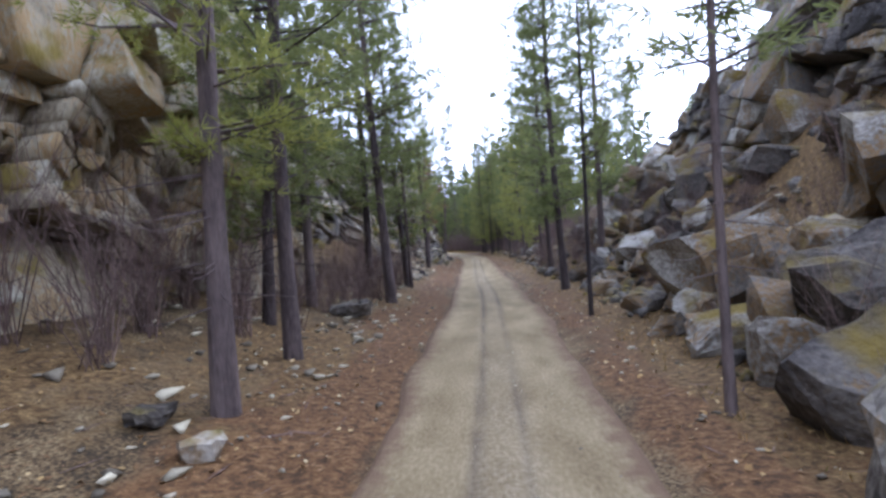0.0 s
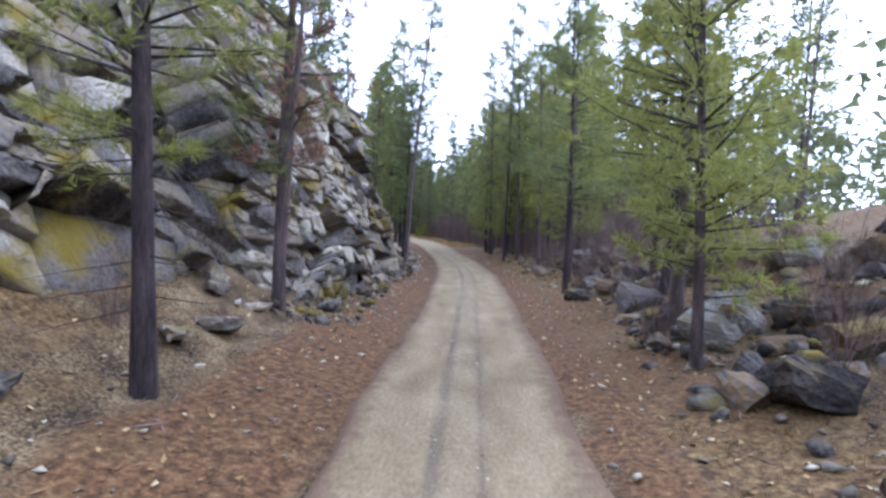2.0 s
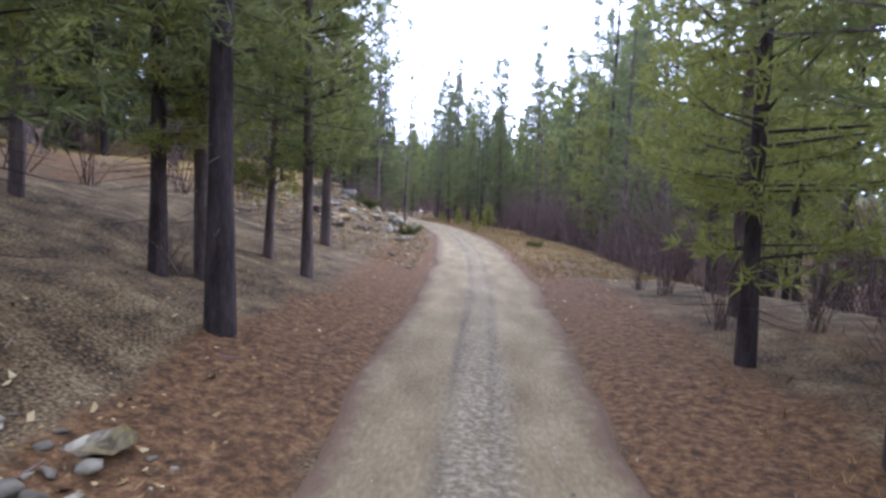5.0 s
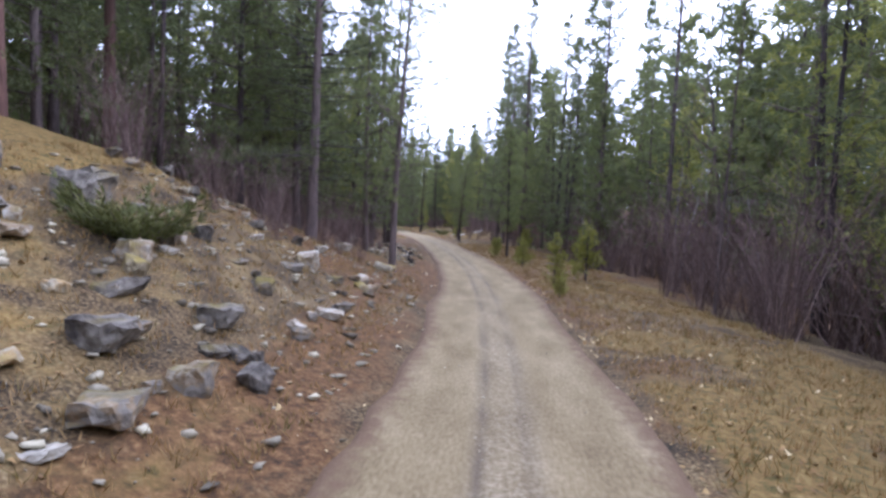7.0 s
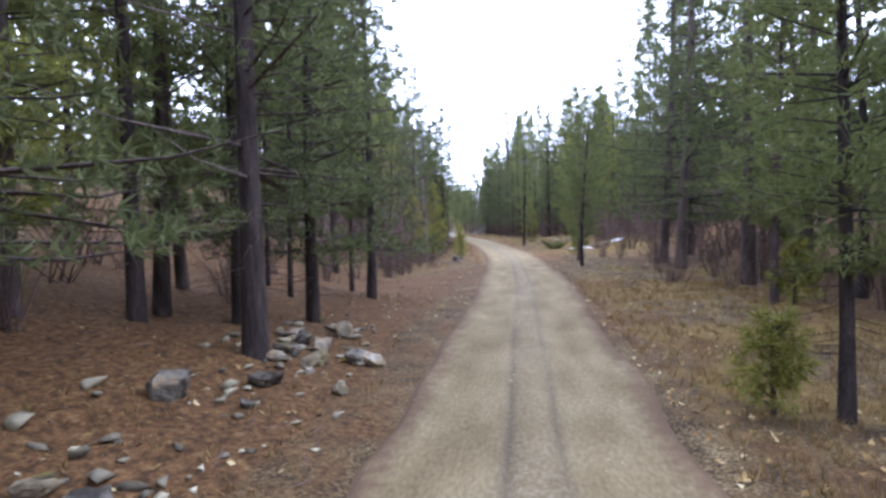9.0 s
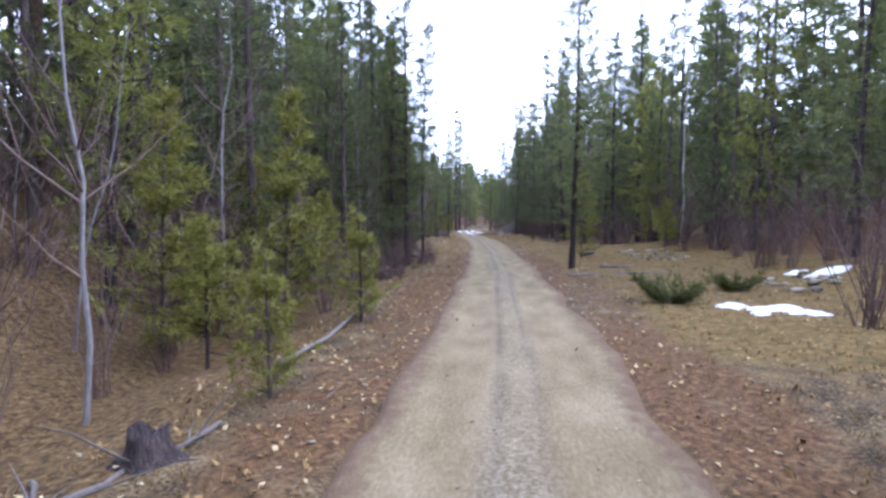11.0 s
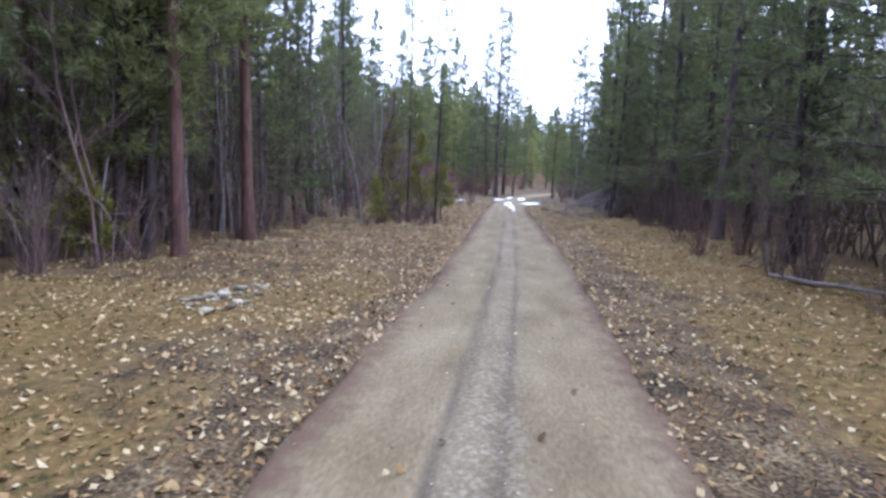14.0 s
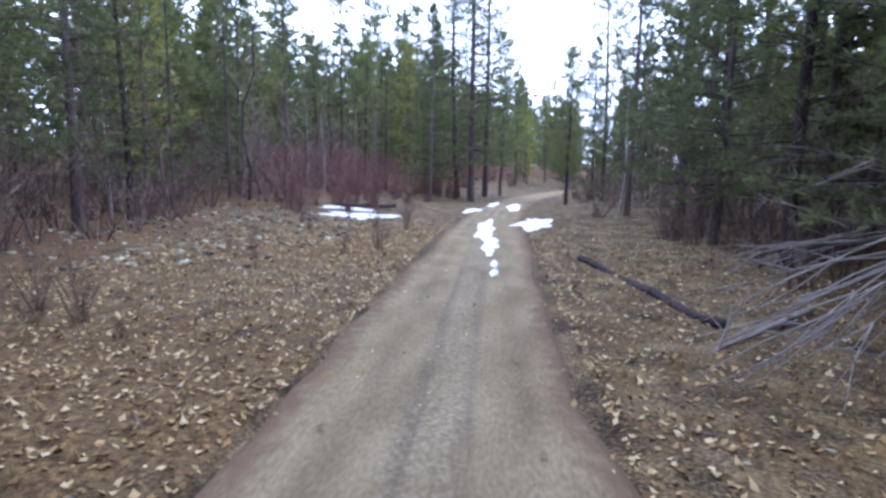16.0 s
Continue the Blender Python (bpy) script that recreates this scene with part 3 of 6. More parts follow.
def rock_face(name, label, s0, s1, foot, crest, tall, seed, material, dip=20, side=1, coarse=5.0, fine=0.35, relief=0.3, undercut=0.0, lean=1.25):
    """A cliff of tightly fitted, jointed rock along the track from s0 to s1. foot, crest: plan distance of its foot and crest; tall: heights, as (s, value) tables.
    coarse, fine: areas of the large masses and of the blocks into which they are broken; relief: how far the masses stand out."""
    rng = np.random.default_rng(seed)
    top, sheet = max(h for _, h in tall), 0.8 * relief + 0.2

    def surface(u, v, depth):
        h = np.interp(u, *zip(*tall))
        f, c = np.interp(u, *zip(*foot)), np.interp(u, *zip(*crest))
        k = np.maximum(v, 0) / h
        dist = f + (c - f) * np.minimum(k, 1) ** lean + undercut * np.clip(1.6 - np.abs(v - 1.6) / 1.2, 0, 1)
        th = np.arctan2(c - f, h)
        pts = at(u, side * (dist - depth * np.cos(th)))
        return np.column_stack([pts, np.interp(u, ground_u, ground_z) + v + depth * np.sin(th)])

    ground_u = np.arange(s0, s1 + 0.2, 0.2)
    ground_f = np.interp(ground_u, *zip(*foot))
    ground_z = np.minimum(height(ground_u, side * ground_f), height(ground_u, side * (ground_f - 0.4)))

    root = tagged(new(name), label, "cliff")
    us, ks = np.arange(s0, s1 + 1e-6, 0.4), np.concatenate([np.linspace(-0.06, 1, 24), 1 + np.linspace(0.1, 1, 6)])
    U, K = np.meshgrid(us, ks, indexing="ij")
    V = np.minimum(K, 1) * np.interp(U, *zip(*tall))
    back = np.maximum(K - 1, 0) * 6
    v = surface(U.ravel(), V.ravel(), (0.12 * wobble(U, V, 0.9, seed)).ravel() - sheet - back.ravel())
    v[:, 2] += back.ravel() * 0.12
    q = np.arange(U.size).reshape(U.shape)
    order = [q[:-1, :-1], q[1:, :-1], q[1:, 1:], q[:-1, 1:]]
    part("rock_face", mesh_of(name, v, np.stack(order if side > 0 else order[::-1], -1).reshape(-1, 4), material), root)
    pieces = []
    for mass in shards(rng, np.array([[s0, -0.3], [s1, -0.3], [s1, top], [s0, top]]), coarse, dip, 0.4):
        level, lean_u, lean_v = rng.uniform(-0.7, 1) * relief, rng.normal(0, 0.13), rng.normal(-0.03, 0.10)
        centre = mass.mean(0)
        for poly in shards(rng, mass, fine * rng.choice([0.3, 0.6, 1.0, 1.9]), dip + rng.normal(0, 8)):
            c = poly.mean(0)
            if c[1] > np.interp(c[0], *zip(*tall)) * (1 + 0.08 * float(wobble(c[0], c[1], 1.1, seed + 3))):
                continue
            x, y = poly[:, 0], poly[:, 1]
            size = math.sqrt(0.5 * abs(np.dot(x, np.roll(y, -1)) - np.dot(y, np.roll(x, -1))))
            if size < 0.1:
                continue
            edge = []
            for i in range(len(poly)):
                e = poly[(i + 1) % len(poly)] - poly[i]
                n = max(1, int(np.linalg.norm(e) / max(0.16, size / 4)))
                edge += [poly[i] + e * k / n for k in range(n)]
            edge = np.array(edge)
            n = len(edge)
            own, au, av, fold = rng.normal(0, 0.13 * min(size, 1.2)), rng.normal(0, 0.16), rng.normal(-0.06, 0.16), rng.uniform(0, 0.45)
            fa, off = rng.uniform(0, math.pi), rng.uniform(0, 0.35) * size
            if rng.random() < 0.07:
                own -= 0.25  # a block has fallen out here
            rings = []
            worn = rng.uniform(0.004, 0.03, n) * np.where(rng.random(n) < 0.12, 3.5, 1)
            for shrink, sunk, rough in ((0.99, -1, 0), (0.99, 1, 0.012), (0.96, 0, 0.018), (0.62, 0, 0.022), (0.3, 0, 0.022)):
                p = c + (edge - c) * (shrink - worn * (rough > 0))[:, None]
                p = p + rng.normal(0, 0.014 + 0.014 * min(size, 1), p.shape) * (sunk >= 0)
                o, m = p - c, p - centre
                dep = level + lean_u * m[:, 0] + lean_v * m[:, 1] + own + au * o[:, 0] + av * o[:, 1] - fold * np.maximum(o[:, 0] * math.cos(fa) + o[:, 1] * math.sin(fa) - off, 0)
                dep = dep + rng.normal(0, rough * min(1, size + 0.2), n) - (worn * min(1.3, size + 0.25) * (1.0 if sunk == 1 else 0))
                rings.append(np.column_stack([p, dep if sunk >= 0 else np.full(n, -sheet - 0.2)]))
            rings.append(np.array([[c[0], c[1], level + lean_u * (c - centre)[0] + lean_v * (c - centre)[1] + own + rng.normal(0, 0.03)]]))
            verts = surface(*np.vstack(rings).T)
            i = np.arange(n)
            j = (i + 1) % n
            quads = np.concatenate([np.stack([k * n + i, k * n + j, (k + 1) * n + j, (k + 1) * n + i], 1) for k in range(4)])
            fan = np.stack([4 * n + i, 4 * n + j, np.full(n, 5 * n)], 1)
            if side < 0:
                quads, fan = quads[:, ::-1], fan[:, ::-1]
            pieces.append((c[1] + 4 * (size < 0.35), verts, quads, fan))
    pieces.sort(key=lambda piece: piece[0])
    for _, verts, quads, fan in pieces[:300]:
        origin = verts.mean(0)
        part("rock_block", mesh_of("rock_block", verts - origin, [quads, fan], material), root).location = origin
    if pieces[300:]:
        vs, qs, fs, base = [], [], [], 0
        for _, verts, quads, fan in pieces[300:]:
            vs.append(verts)
            qs.append(quads + base)
            fs.append(fan + base)
            base += len(verts)
        tagged(part("broken_rock", mesh_of("broken_rock", np.concatenate(vs), [np.concatenate(qs), np.concatenate(fs)], material), root), kind="stuff")
    return root


def block_mesh(name, seed, dims, material, points=8):
    """An angular boulder: the hull of random points in a box with worn corners."""
    rng = np.random.default_rng(seed)
    bm = bmesh.new()
    for cx in (-1, 1):
        for cy in (-1, 1):
            for cz in (-1, 1):
                p = np.array([cx, cy, cz]) * (1 - rng.uniform(0, 0.6, 3))
                bm.verts.new(p * np.array(dims) * 0.5)
    for _ in range(points):
        p = rng.uniform(-1, 1, 3)
        k = rng.integers(0, 3)
        p[k] = np.sign(p[k]) * rng.uniform(0.95, 1.08)
        bm.verts.new(p * np.array(dims) * 0.5)
    res = bmesh.ops.convex_hull(bm, input=bm.verts)
    bmesh.ops.delete(bm, geom=[g for g in res["geom_interior"] if isinstance(g, bmesh.types.BMVert)], context="VERTS")
    bmesh.ops.dissolve_limit(bm, angle_limit=radians(14), verts=bm.verts, edges=bm.edges)
    bmesh.ops.triangulate(bm, faces=bm.faces)
    bmesh.ops.subdivide_edges(bm, edges=bm.edges, cuts=2, use_grid_fill=True)
    for v in bm.verts:  # worn, uneven surfaces
        v.co += 0.09 * noise.noise_vector(v.co * 2.6 + Vector((seed, 0, 0))) + 0.065 * noise.noise_vector(v.co * 7 + Vector((0, seed, 0)))
    bmesh.ops.triangulate(bm, faces=bm.faces)
    me = bpy.data.meshes.new(name)
    bm.to_mesh(me)
    bm.free()
    me.materials.append(material)
    return me


BLOCKS = [block_mesh("boulder", 100 + i, dims, ROCK_PALE) for i, dims in enumerate([(1, 0.8, 0.6), (1.1, 0.7, 0.45), (0.9, 0.9, 0.8), (1.2, 0.6, 0.35), (1, 0.75, 0.9), (1.3, 0.9, 0.5)])]
BLOCKS_WARM = [block_mesh("boulder", 200 + i, dims, ROCK_WARM) for i, dims in enumerate([(1, 0.8, 0.6), (1.1, 0.7, 0.45), (0.9, 0.9, 0.8), (1.2, 0.6, 0.35)])]


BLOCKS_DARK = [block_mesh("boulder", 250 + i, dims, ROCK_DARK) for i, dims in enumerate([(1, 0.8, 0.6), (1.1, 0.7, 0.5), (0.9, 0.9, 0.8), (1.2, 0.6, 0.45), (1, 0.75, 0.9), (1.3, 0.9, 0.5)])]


def boulder(s, d, size, turn=0.0, tilt=(0, 0), kind=0, sink=0.15, warm=False, label="angular grey boulder resting on the slope", group="boulders"):
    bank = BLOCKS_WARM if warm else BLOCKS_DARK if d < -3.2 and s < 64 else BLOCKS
    ob = new("boulder", bank[kind % len(bank)])
    ob.matrix_world = Matrix.Translation((0, 0, size * (0.28 - sink))) @ spot(s, d, turn, size, 0, tilt)
    return tagged(ob, label, "boulder", group)


def scatter(name, label, meshes, items, category="stones"):
    """Many small pieces joined in one mesh. items: rows s, d, size, turn, kind, lift."""
    vs, fs, base = [], [], 0
    arrays = []
    for me in meshes:
        v = np.zeros(len(me.vertices) * 3, np.float32)
        me.vertices.foreach_get("co", v)
        me.calc_loop_triangles()
        f = np.zeros(len(me.loop_triangles) * 3, np.int32)
        me.loop_triangles.foreach_get("vertices", f)
        arrays.append((v.reshape(-1, 3), f.reshape(-1, 3)))
    items = np.asarray(items)
    p, z = at(items[:, 0], items[:, 1]), height(items[:, 0], items[:, 1])
    z = np.maximum(z, np.where(np.abs(items[:, 1]) < 1.5, 0.012, -9))
    for (s, d, size, turn, kind, lift), q, h in zip(items, p, z):
        v, f = arrays[int(kind) % len(arrays)]
        c, sn = math.cos(turn), math.sin(turn)
        r = np.array([[c, -sn, 0], [sn, c, 0], [0, 0, 1]])
        vs.append(v @ r.T * size + (q[0], q[1], h + size * lift))
        fs.append(f + base)
        base += len(v)
    me = mesh_of(name, np.concatenate(vs), np.concatenate(fs), meshes[0].materials[0])
    return tagged(new(name, me), label, category, kind="stuff")


# ---- left-hand cliffs, right-hand talus ----
rock_face("cliff", "tall streaked grey and ochre cliff above the track", -8, 23, [(-8, 6.6), (10, 6.8), (18, 6.2), (22, 7.0), (23, 8.4)], [(-8, 7.0), (10, 7.4), (21, 8.6), (23, 10.5)], [(-8, 12), (10, 12), (17, 11), (23, 8.5)], 1, ROCK_WARM, dip=-11, coarse=8, fine=1.3, relief=0.6, undercut=0.5)
rock_face("cliff", "mossy fractured grey rock slope beside the track", 22.5, 46, [(22.5, 8.2), (27, 7.4), (29.5, 5.6), (38, 5.2), (46, 4.4)], [(22.5, 8.8), (27, 8.6), (30, 9.4), (34, 9.8), (46, 9.0)], [(22.5, 7.5), (32, 7.5), (46, 7.6)], 2, ROCK, dip=-24, coarse=4.0, fine=0.6, relief=0.5)
rock_face("cliff", "blocky grey cliff standing close beside the track", 44, 58.2, [(44, 4.2), (47, 3.5), (52, 3.3), (56, 3.0), (57.3, 3.3), (58.2, 5.2)], [(44, 7.6), (50, 6.2), (54, 5.4), (56.5, 4.6), (57.4, 5.2), (58.2, 7.0)], [(44, 8.2), (50, 8.0), (54, 6.8), (57, 4.6), (58.2, 3.4)], 3, ROCK, dip=-15, coarse=3.6, fine=0.34, relief=0.5)
rock_face("cliff", "low broken rock step behind paired pines", 57.4, 63.4, [(57.4, 4.6), (61, 4.5), (63.4, 5.6)], [(57.4, 6.4), (63.4, 7.4)], [(57.4, 3.2), (61, 3.0), (63.4, 1.6)], 6, ROCK, dip=-20, coarse=2.2, fine=0.5, relief=0.3)
rock_face("cliff", "yellowish fractured rock outcrop above rubble", 61.4, 70.2, [(61.4, 6.4), (63.5, 4.7), (66, 4.1), (69.2, 3.4), (70.2, 5.4)], [(61.4, 7.4), (66, 6.2), (69.2, 4.7), (70.2, 7.4)], [(61.4, 6.8), (65, 5.2), (67, 4.1), (69.2, 2.6), (70.2, 1.6)], 4, ROCK_WARM, dip=14, coarse=3.0, fine=0.6, relief=0.3, lean=1.1)
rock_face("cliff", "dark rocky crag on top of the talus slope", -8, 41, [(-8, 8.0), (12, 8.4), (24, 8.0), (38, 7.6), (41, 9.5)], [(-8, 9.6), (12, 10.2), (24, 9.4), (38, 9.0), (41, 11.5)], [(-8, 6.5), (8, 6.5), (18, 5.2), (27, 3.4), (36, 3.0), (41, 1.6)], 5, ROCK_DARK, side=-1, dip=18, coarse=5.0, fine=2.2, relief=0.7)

rng = np.random.default_rng(7)
talus = tagged(new("talus_slope"), "talus slope of dark lichened angular blocks, shade in their colour", "rock slope")
for i in range(298):
    s = -5 + 67 * rng.random() ** 1.35
    lim = np.interp(s, [0, 30, 62], [10.5, 9.0, 7.0])
    d = -rng.uniform(3.2, lim)
    size = rng.uniform(0.4, 1.45) * np.interp(-d, [3.4, 6], [0.7, 1.1]) * np.interp(s, [0, 40, 62], [1.15, 0.9, 0.7])
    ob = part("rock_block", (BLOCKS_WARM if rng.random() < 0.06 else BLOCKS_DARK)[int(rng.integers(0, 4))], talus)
    ob.matrix_world = Matrix.Translation((0, 0, size * 0.12)) @ spot(s, d, rng.uniform(0, 360), size, 0, (rng.uniform(-35, 35), rng.uniform(-35, 35)))


# ---- conifers ----
def conifer(name, label, seed, tall, girth, clear, reach, shape, needles, bark, whorls, per, clumps, blades, blade, droop, twigs=0, lean=0.0, group="conifers", knots=4):
    """A conifer: tapered trunk, limbs and needle tufts; dead twigs below the crown. clear: height of the lowest live branch."""
    rng = np.random.default_rng(seed)
    hz = np.linspace(0, 1, 10)
    bend = rng.normal(0, 0.012, (2, 3))
    cx = tall * (bend[0, 0] * np.sin(hz * 3 + bend[1, 0] * 90) + lean * hz) - tall * bend[0, 0] * np.sin(bend[1, 0] * 90)
    cy = tall * bend[0, 1] * np.sin(hz * 2.4 + bend[1, 1] * 90) - tall * bend[0, 1] * np.sin(bend[1, 1] * 90)
    rad = girth * 0.43 * (1 - hz) ** 0.8 + 0.012 + girth * 0.13 * np.exp(-hz * tall / 0.3)
    stem = np.column_stack([cx, cy, hz * tall - 0.25 * (hz == 0), rad])
    axis = lambda z: np.array([np.interp(z, stem[:, 2], cx), np.interp(z, stem[:, 2], cy), z])
    limbs, spots, ways, dead = [], [], [], []
    for k in range(whorls):
        f = (k + rng.uniform(0, 0.8)) / whorls
        z = clear + (tall * 0.985 - clear) * f
        long_ = reach * shape(f) * rng.uniform(0.75, 1.15) + 0.12
        for j in range(per):
            a = rng.uniform(0, 2 * np.pi)
            L = long_ * rng.uniform(0.6, 1.15)
            out = np.array([math.cos(a), math.sin(a), 0])
            rise = droop * (1 - f) + 0.55 * f + rng.normal(0, 0.12)
            t = np.linspace(0, 1, 4)
            arc = axis(z + rng.normal(0, 0.1)) + out * (t * L)[:, None] + np.array([0, 0, 1]) * ((rise * t + 0.18 * t**2) * L)[:, None]
            if knots > 2 or j % 2:
                limbs.append(np.column_stack([arc, (0.009 + 0.010 * L) * (1 - 0.85 * t)])[[0, 3] if knots < 4 else [0, 2, 3]])
            m = max(3, int(clumps * (0.35 + 0.65 * L / (reach + 0.1))))
            tt = 1 - rng.uniform(0, 1, m) ** 1.3 * 0.85
            across = np.cross(out, [0, 0, 1])
            wide = rng.normal(0, 0.23, m) * L * (1.2 - tt * 0.6)
            p = np.stack([np.interp(tt, t, arc[:, c]) for c in range(3)], 1) + across * wide[:, None] + np.array([0, 0, 1]) * rng.normal(0.02, 0.055, (m, 1))
            spots.append(p)
            w = out + across * np.sign(wide)[:, None] * 0.5 + np.array([0, 0, 0.35])
            ways.append(w / np.linalg.norm(w, axis=1)[:, None])
    for k in range(twigs):
        z = rng.uniform(0.4 * clear, clear * 1.15)
        a, L = rng.uniform(0, 2 * np.pi), rng.uniform(0.4, 1.0) * min(1.5, reach * 0.8)
        t = np.linspace(0, 1, 4)
        arc = axis(z) + np.array([math.cos(a), math.sin(a), 0]) * (t * L)[:, None] + np.array([0, 0, 1]) * ((-0.25 * t + 0.12 * t**2 + 0.03 * np.sin(t * 9 + a)) * L)[:, None]
        dead.append(np.column_stack([arc, 0.011 * (1 - 0.8 * t)])[[0, 2, 3]])
    root = tagged(new(name), label, "tree", group)
    tv, tf = tubes([stem], 8)
    part("trunk", mesh_of("trunk", tv, tf, bark, smooth=True), root)
    lv, lf = tubes(limbs + dead, 3)
    tagged(part("branchwork", mesh_of("branchwork", lv, lf, BARK if bark is not BARK_GREY else BARK_GREY), root), kind="stuff")
    nv, nf = tufts(rng, np.concatenate(spots), np.concatenate(ways), blades, blade[0], blade[1])
    tagged(part("crown", mesh_of("crown", nv, nf, needles), root), kind="stuff")
    root.location = (0, 0, -500)
    return root


pine_shape = lambda f: (1 - f) ** 0.55 * min(1.0, 0.45 + 2.2 * f)
cone_shape = lambda f: (1 - f) ** 0.85
pole_shape = lambda f: (1 - f) ** 0.7
PINES = [conifer("pine_tree", "tall pine with dark bark and yellow-green needles", 10 + i, tall, girth, clear, reach, pine_shape, PINE, BARK, wh, 5, 17, 8, (0.24, 0.042), 0.0, 18)
         for i, (tall, girth, clear, reach, wh) in enumerate([(15, 0.32, 2.7, 2.5, 28), (17, 0.34, 3.3, 2.7, 29), (12.5, 0.27, 2.3, 2.4, 25), (13.5, 0.29, 2.0, 2.5, 27)])]
BRIGHTS = [conifer("pine_tree", "full-crowned pine with light yellow-green needles", 20 + i, tall, girth, clear, reach, pine_shape, PINE_LIGHT, BARK, wh, 5, 17, 9, (0.23, 0.038), -0.04, 14)
           for i, (tall, girth, clear, reach, wh) in enumerate([(12, 0.25, 1.6, 2.6, 25), (13.5, 0.27, 1.9, 2.8, 26), (10.5, 0.23, 1.3, 2.4, 23)])]
FIRS = [conifer("fir_tree", "dense dark green fir with drooping branches", 30 + i, tall, girth, clear, reach, cone_shape, FIR, BARK, wh, 5, 14, 10, (0.2, 0.036), -0.16, 12)
        for i, (tall, girth, clear, reach, wh) in enumerate([(16, 0.34, 1.6, 2.8, 32), (19, 0.38, 2.2, 3.0, 34), (13, 0.28, 1.2, 2.5, 28)])]
POLES = [conifer("pine_tree", "slim pine with bare lower trunk and sparse crown", 40 + i, tall, girth, clear, reach, pole_shape, PINE if i else FIR, BARK, wh, 4, 13, 8, (0.26, 0.038), -0.05, 44)
         for i, (tall, girth, clear, reach, wh) in enumerate([(16, 0.20, 4.6, 1.6, 24), (14, 0.18, 3.8, 1.6, 24), (13, 0.22, 3.2, 1.9, 22)])]
THINS = [conifer("pine_tree", "very slim young pine with a bare dark stem", 46, 9.5, 0.10, 3.4, 1.1, pole_shape, PINE, BARK, 14, 4, 8, 8, (0.24, 0.032), 0.0, 24)]
CLOSE = [conifer("pine_tree", "pine with low fine-needled yellow-green boughs", 150 + i, tall, 0.26, clear, reach, pine_shape, m, BARK, wh, 4, 20, 14, (0.17, 0.016), 0.02, 14)
         for i, (tall, clear, reach, wh, m) in enumerate([(11, 2.3, 2.3, 20, PINE_LIGHT), (12, 2.8, 2.3, 20, PINE)])]
REDS = [conifer("pine_tree", "old pine with reddish bark and high open crown", 50, 20, 0.48, 7, 3.0, pine_shape, PINE, BARK_RED, 26, 4, 17, 9, (0.3, 0.05), 0.1, 30)]
BROWNED = [conifer("pine_tree", "pine with rust-brown dead lower needles", 55, 9, 0.26, 2.8, 1.7, pine_shape, RUSTY, BARK, 12, 4, 10, 8, (0.22, 0.026), 0.1, 30)]
SAPLINGS = [conifer("pine_sapling", "small bright green pine sapling", 60 + i, tall, 0.05, 0.12, reach, cone_shape, YOUNG, BARK, wh, 4, 9, 9, (0.16, 0.026), 0.35, 0, group="saplings")
            for i, (tall, reach, wh) in enumerate([(1.5, 0.5, 9), (2.2, 0.55, 11), (1.1, 0.45, 8)])]
YOUNGS = [conifer("young_conifer", "young yellow-green conifer with feathery branches", 70 + i, tall, 0.08, clear, reach, cone_shape, YOUNG, BARK, wh, 4, 13, 9, (0.19, 0.035), 0.15, 6)
          for i, (tall, clear, reach, wh) in enumerate([(4.2, 0.5, 1.25, 18), (3.4, 0.7, 1.1, 16), (5.5, 0.4, 1.4, 20)])]
MID_PINES = [conifer("pine_tree", "pine at the forest's edge", 84 + i, tall, 0.29, clear, reach, pine_shape, (PINE, PINE_LIGHT)[i], BARK, wh, 4, 11, 7, (0.29, 0.06), 0.0, 4, group="forest trees", knots=2)
             for i, (tall, clear, reach, wh) in enumerate([(15, 2.2, 2.6, 24), (13.5, 1.7, 2.5, 23)])]
MID_FIRS = [conifer("fir_tree", "dark fir at the forest's edge", 94 + i, tall, 0.31, clear, reach, cone_shape, FIR, BARK, wh, 5, 9, 7, (0.29, 0.062), -0.14, 4, group="forest trees", knots=2)
            for i, (tall, clear, reach, wh) in enumerate([(16, 1.2, 2.8, 24), (19, 1.8, 3.0, 25)])]
FAR_PINES = [conifer("pine_tree", "pine of the surrounding forest", 80 + i, tall, 0.30, clear, reach, pine_shape, (PINE, PINE_LIGHT, PINE)[i], BARK, wh, 4, 7, 4, (0.62, 0.18), 0.08, 0, group="forest trees", knots=2)
             for i, (tall, clear, reach, wh) in enumerate([(16, 2.6, 2.7, 24), (14, 1.8, 2.6, 22), (18, 3.2, 2.8, 25)])]
FAR_FIRS = [conifer("fir_tree", "dark fir of the surrounding forest", 90 + i, tall, 0.32, clear, reach, cone_shape, FIR, BARK, wh, 4, 7, 4, (0.60, 0.19), -0.12, 0, group="forest trees", knots=2)
            for i, (tall, clear, reach, wh) in enumerate([(17, 1.4, 3.0, 23), (21, 2.2, 3.2, 25), (13.5, 1.0, 2.6, 20)])]


def plant(bank, k, s, d, size=1.0, turn=None, tilt=(0, 0)):
    src = bank[k % len(bank)]
    turn = (s * 137.5 + d * 61.7) % 360 if turn is None else turn
    m = spot(s, d, turn, size, 0.02, tilt)
    ob = copy_thing(src, m)
    return ob


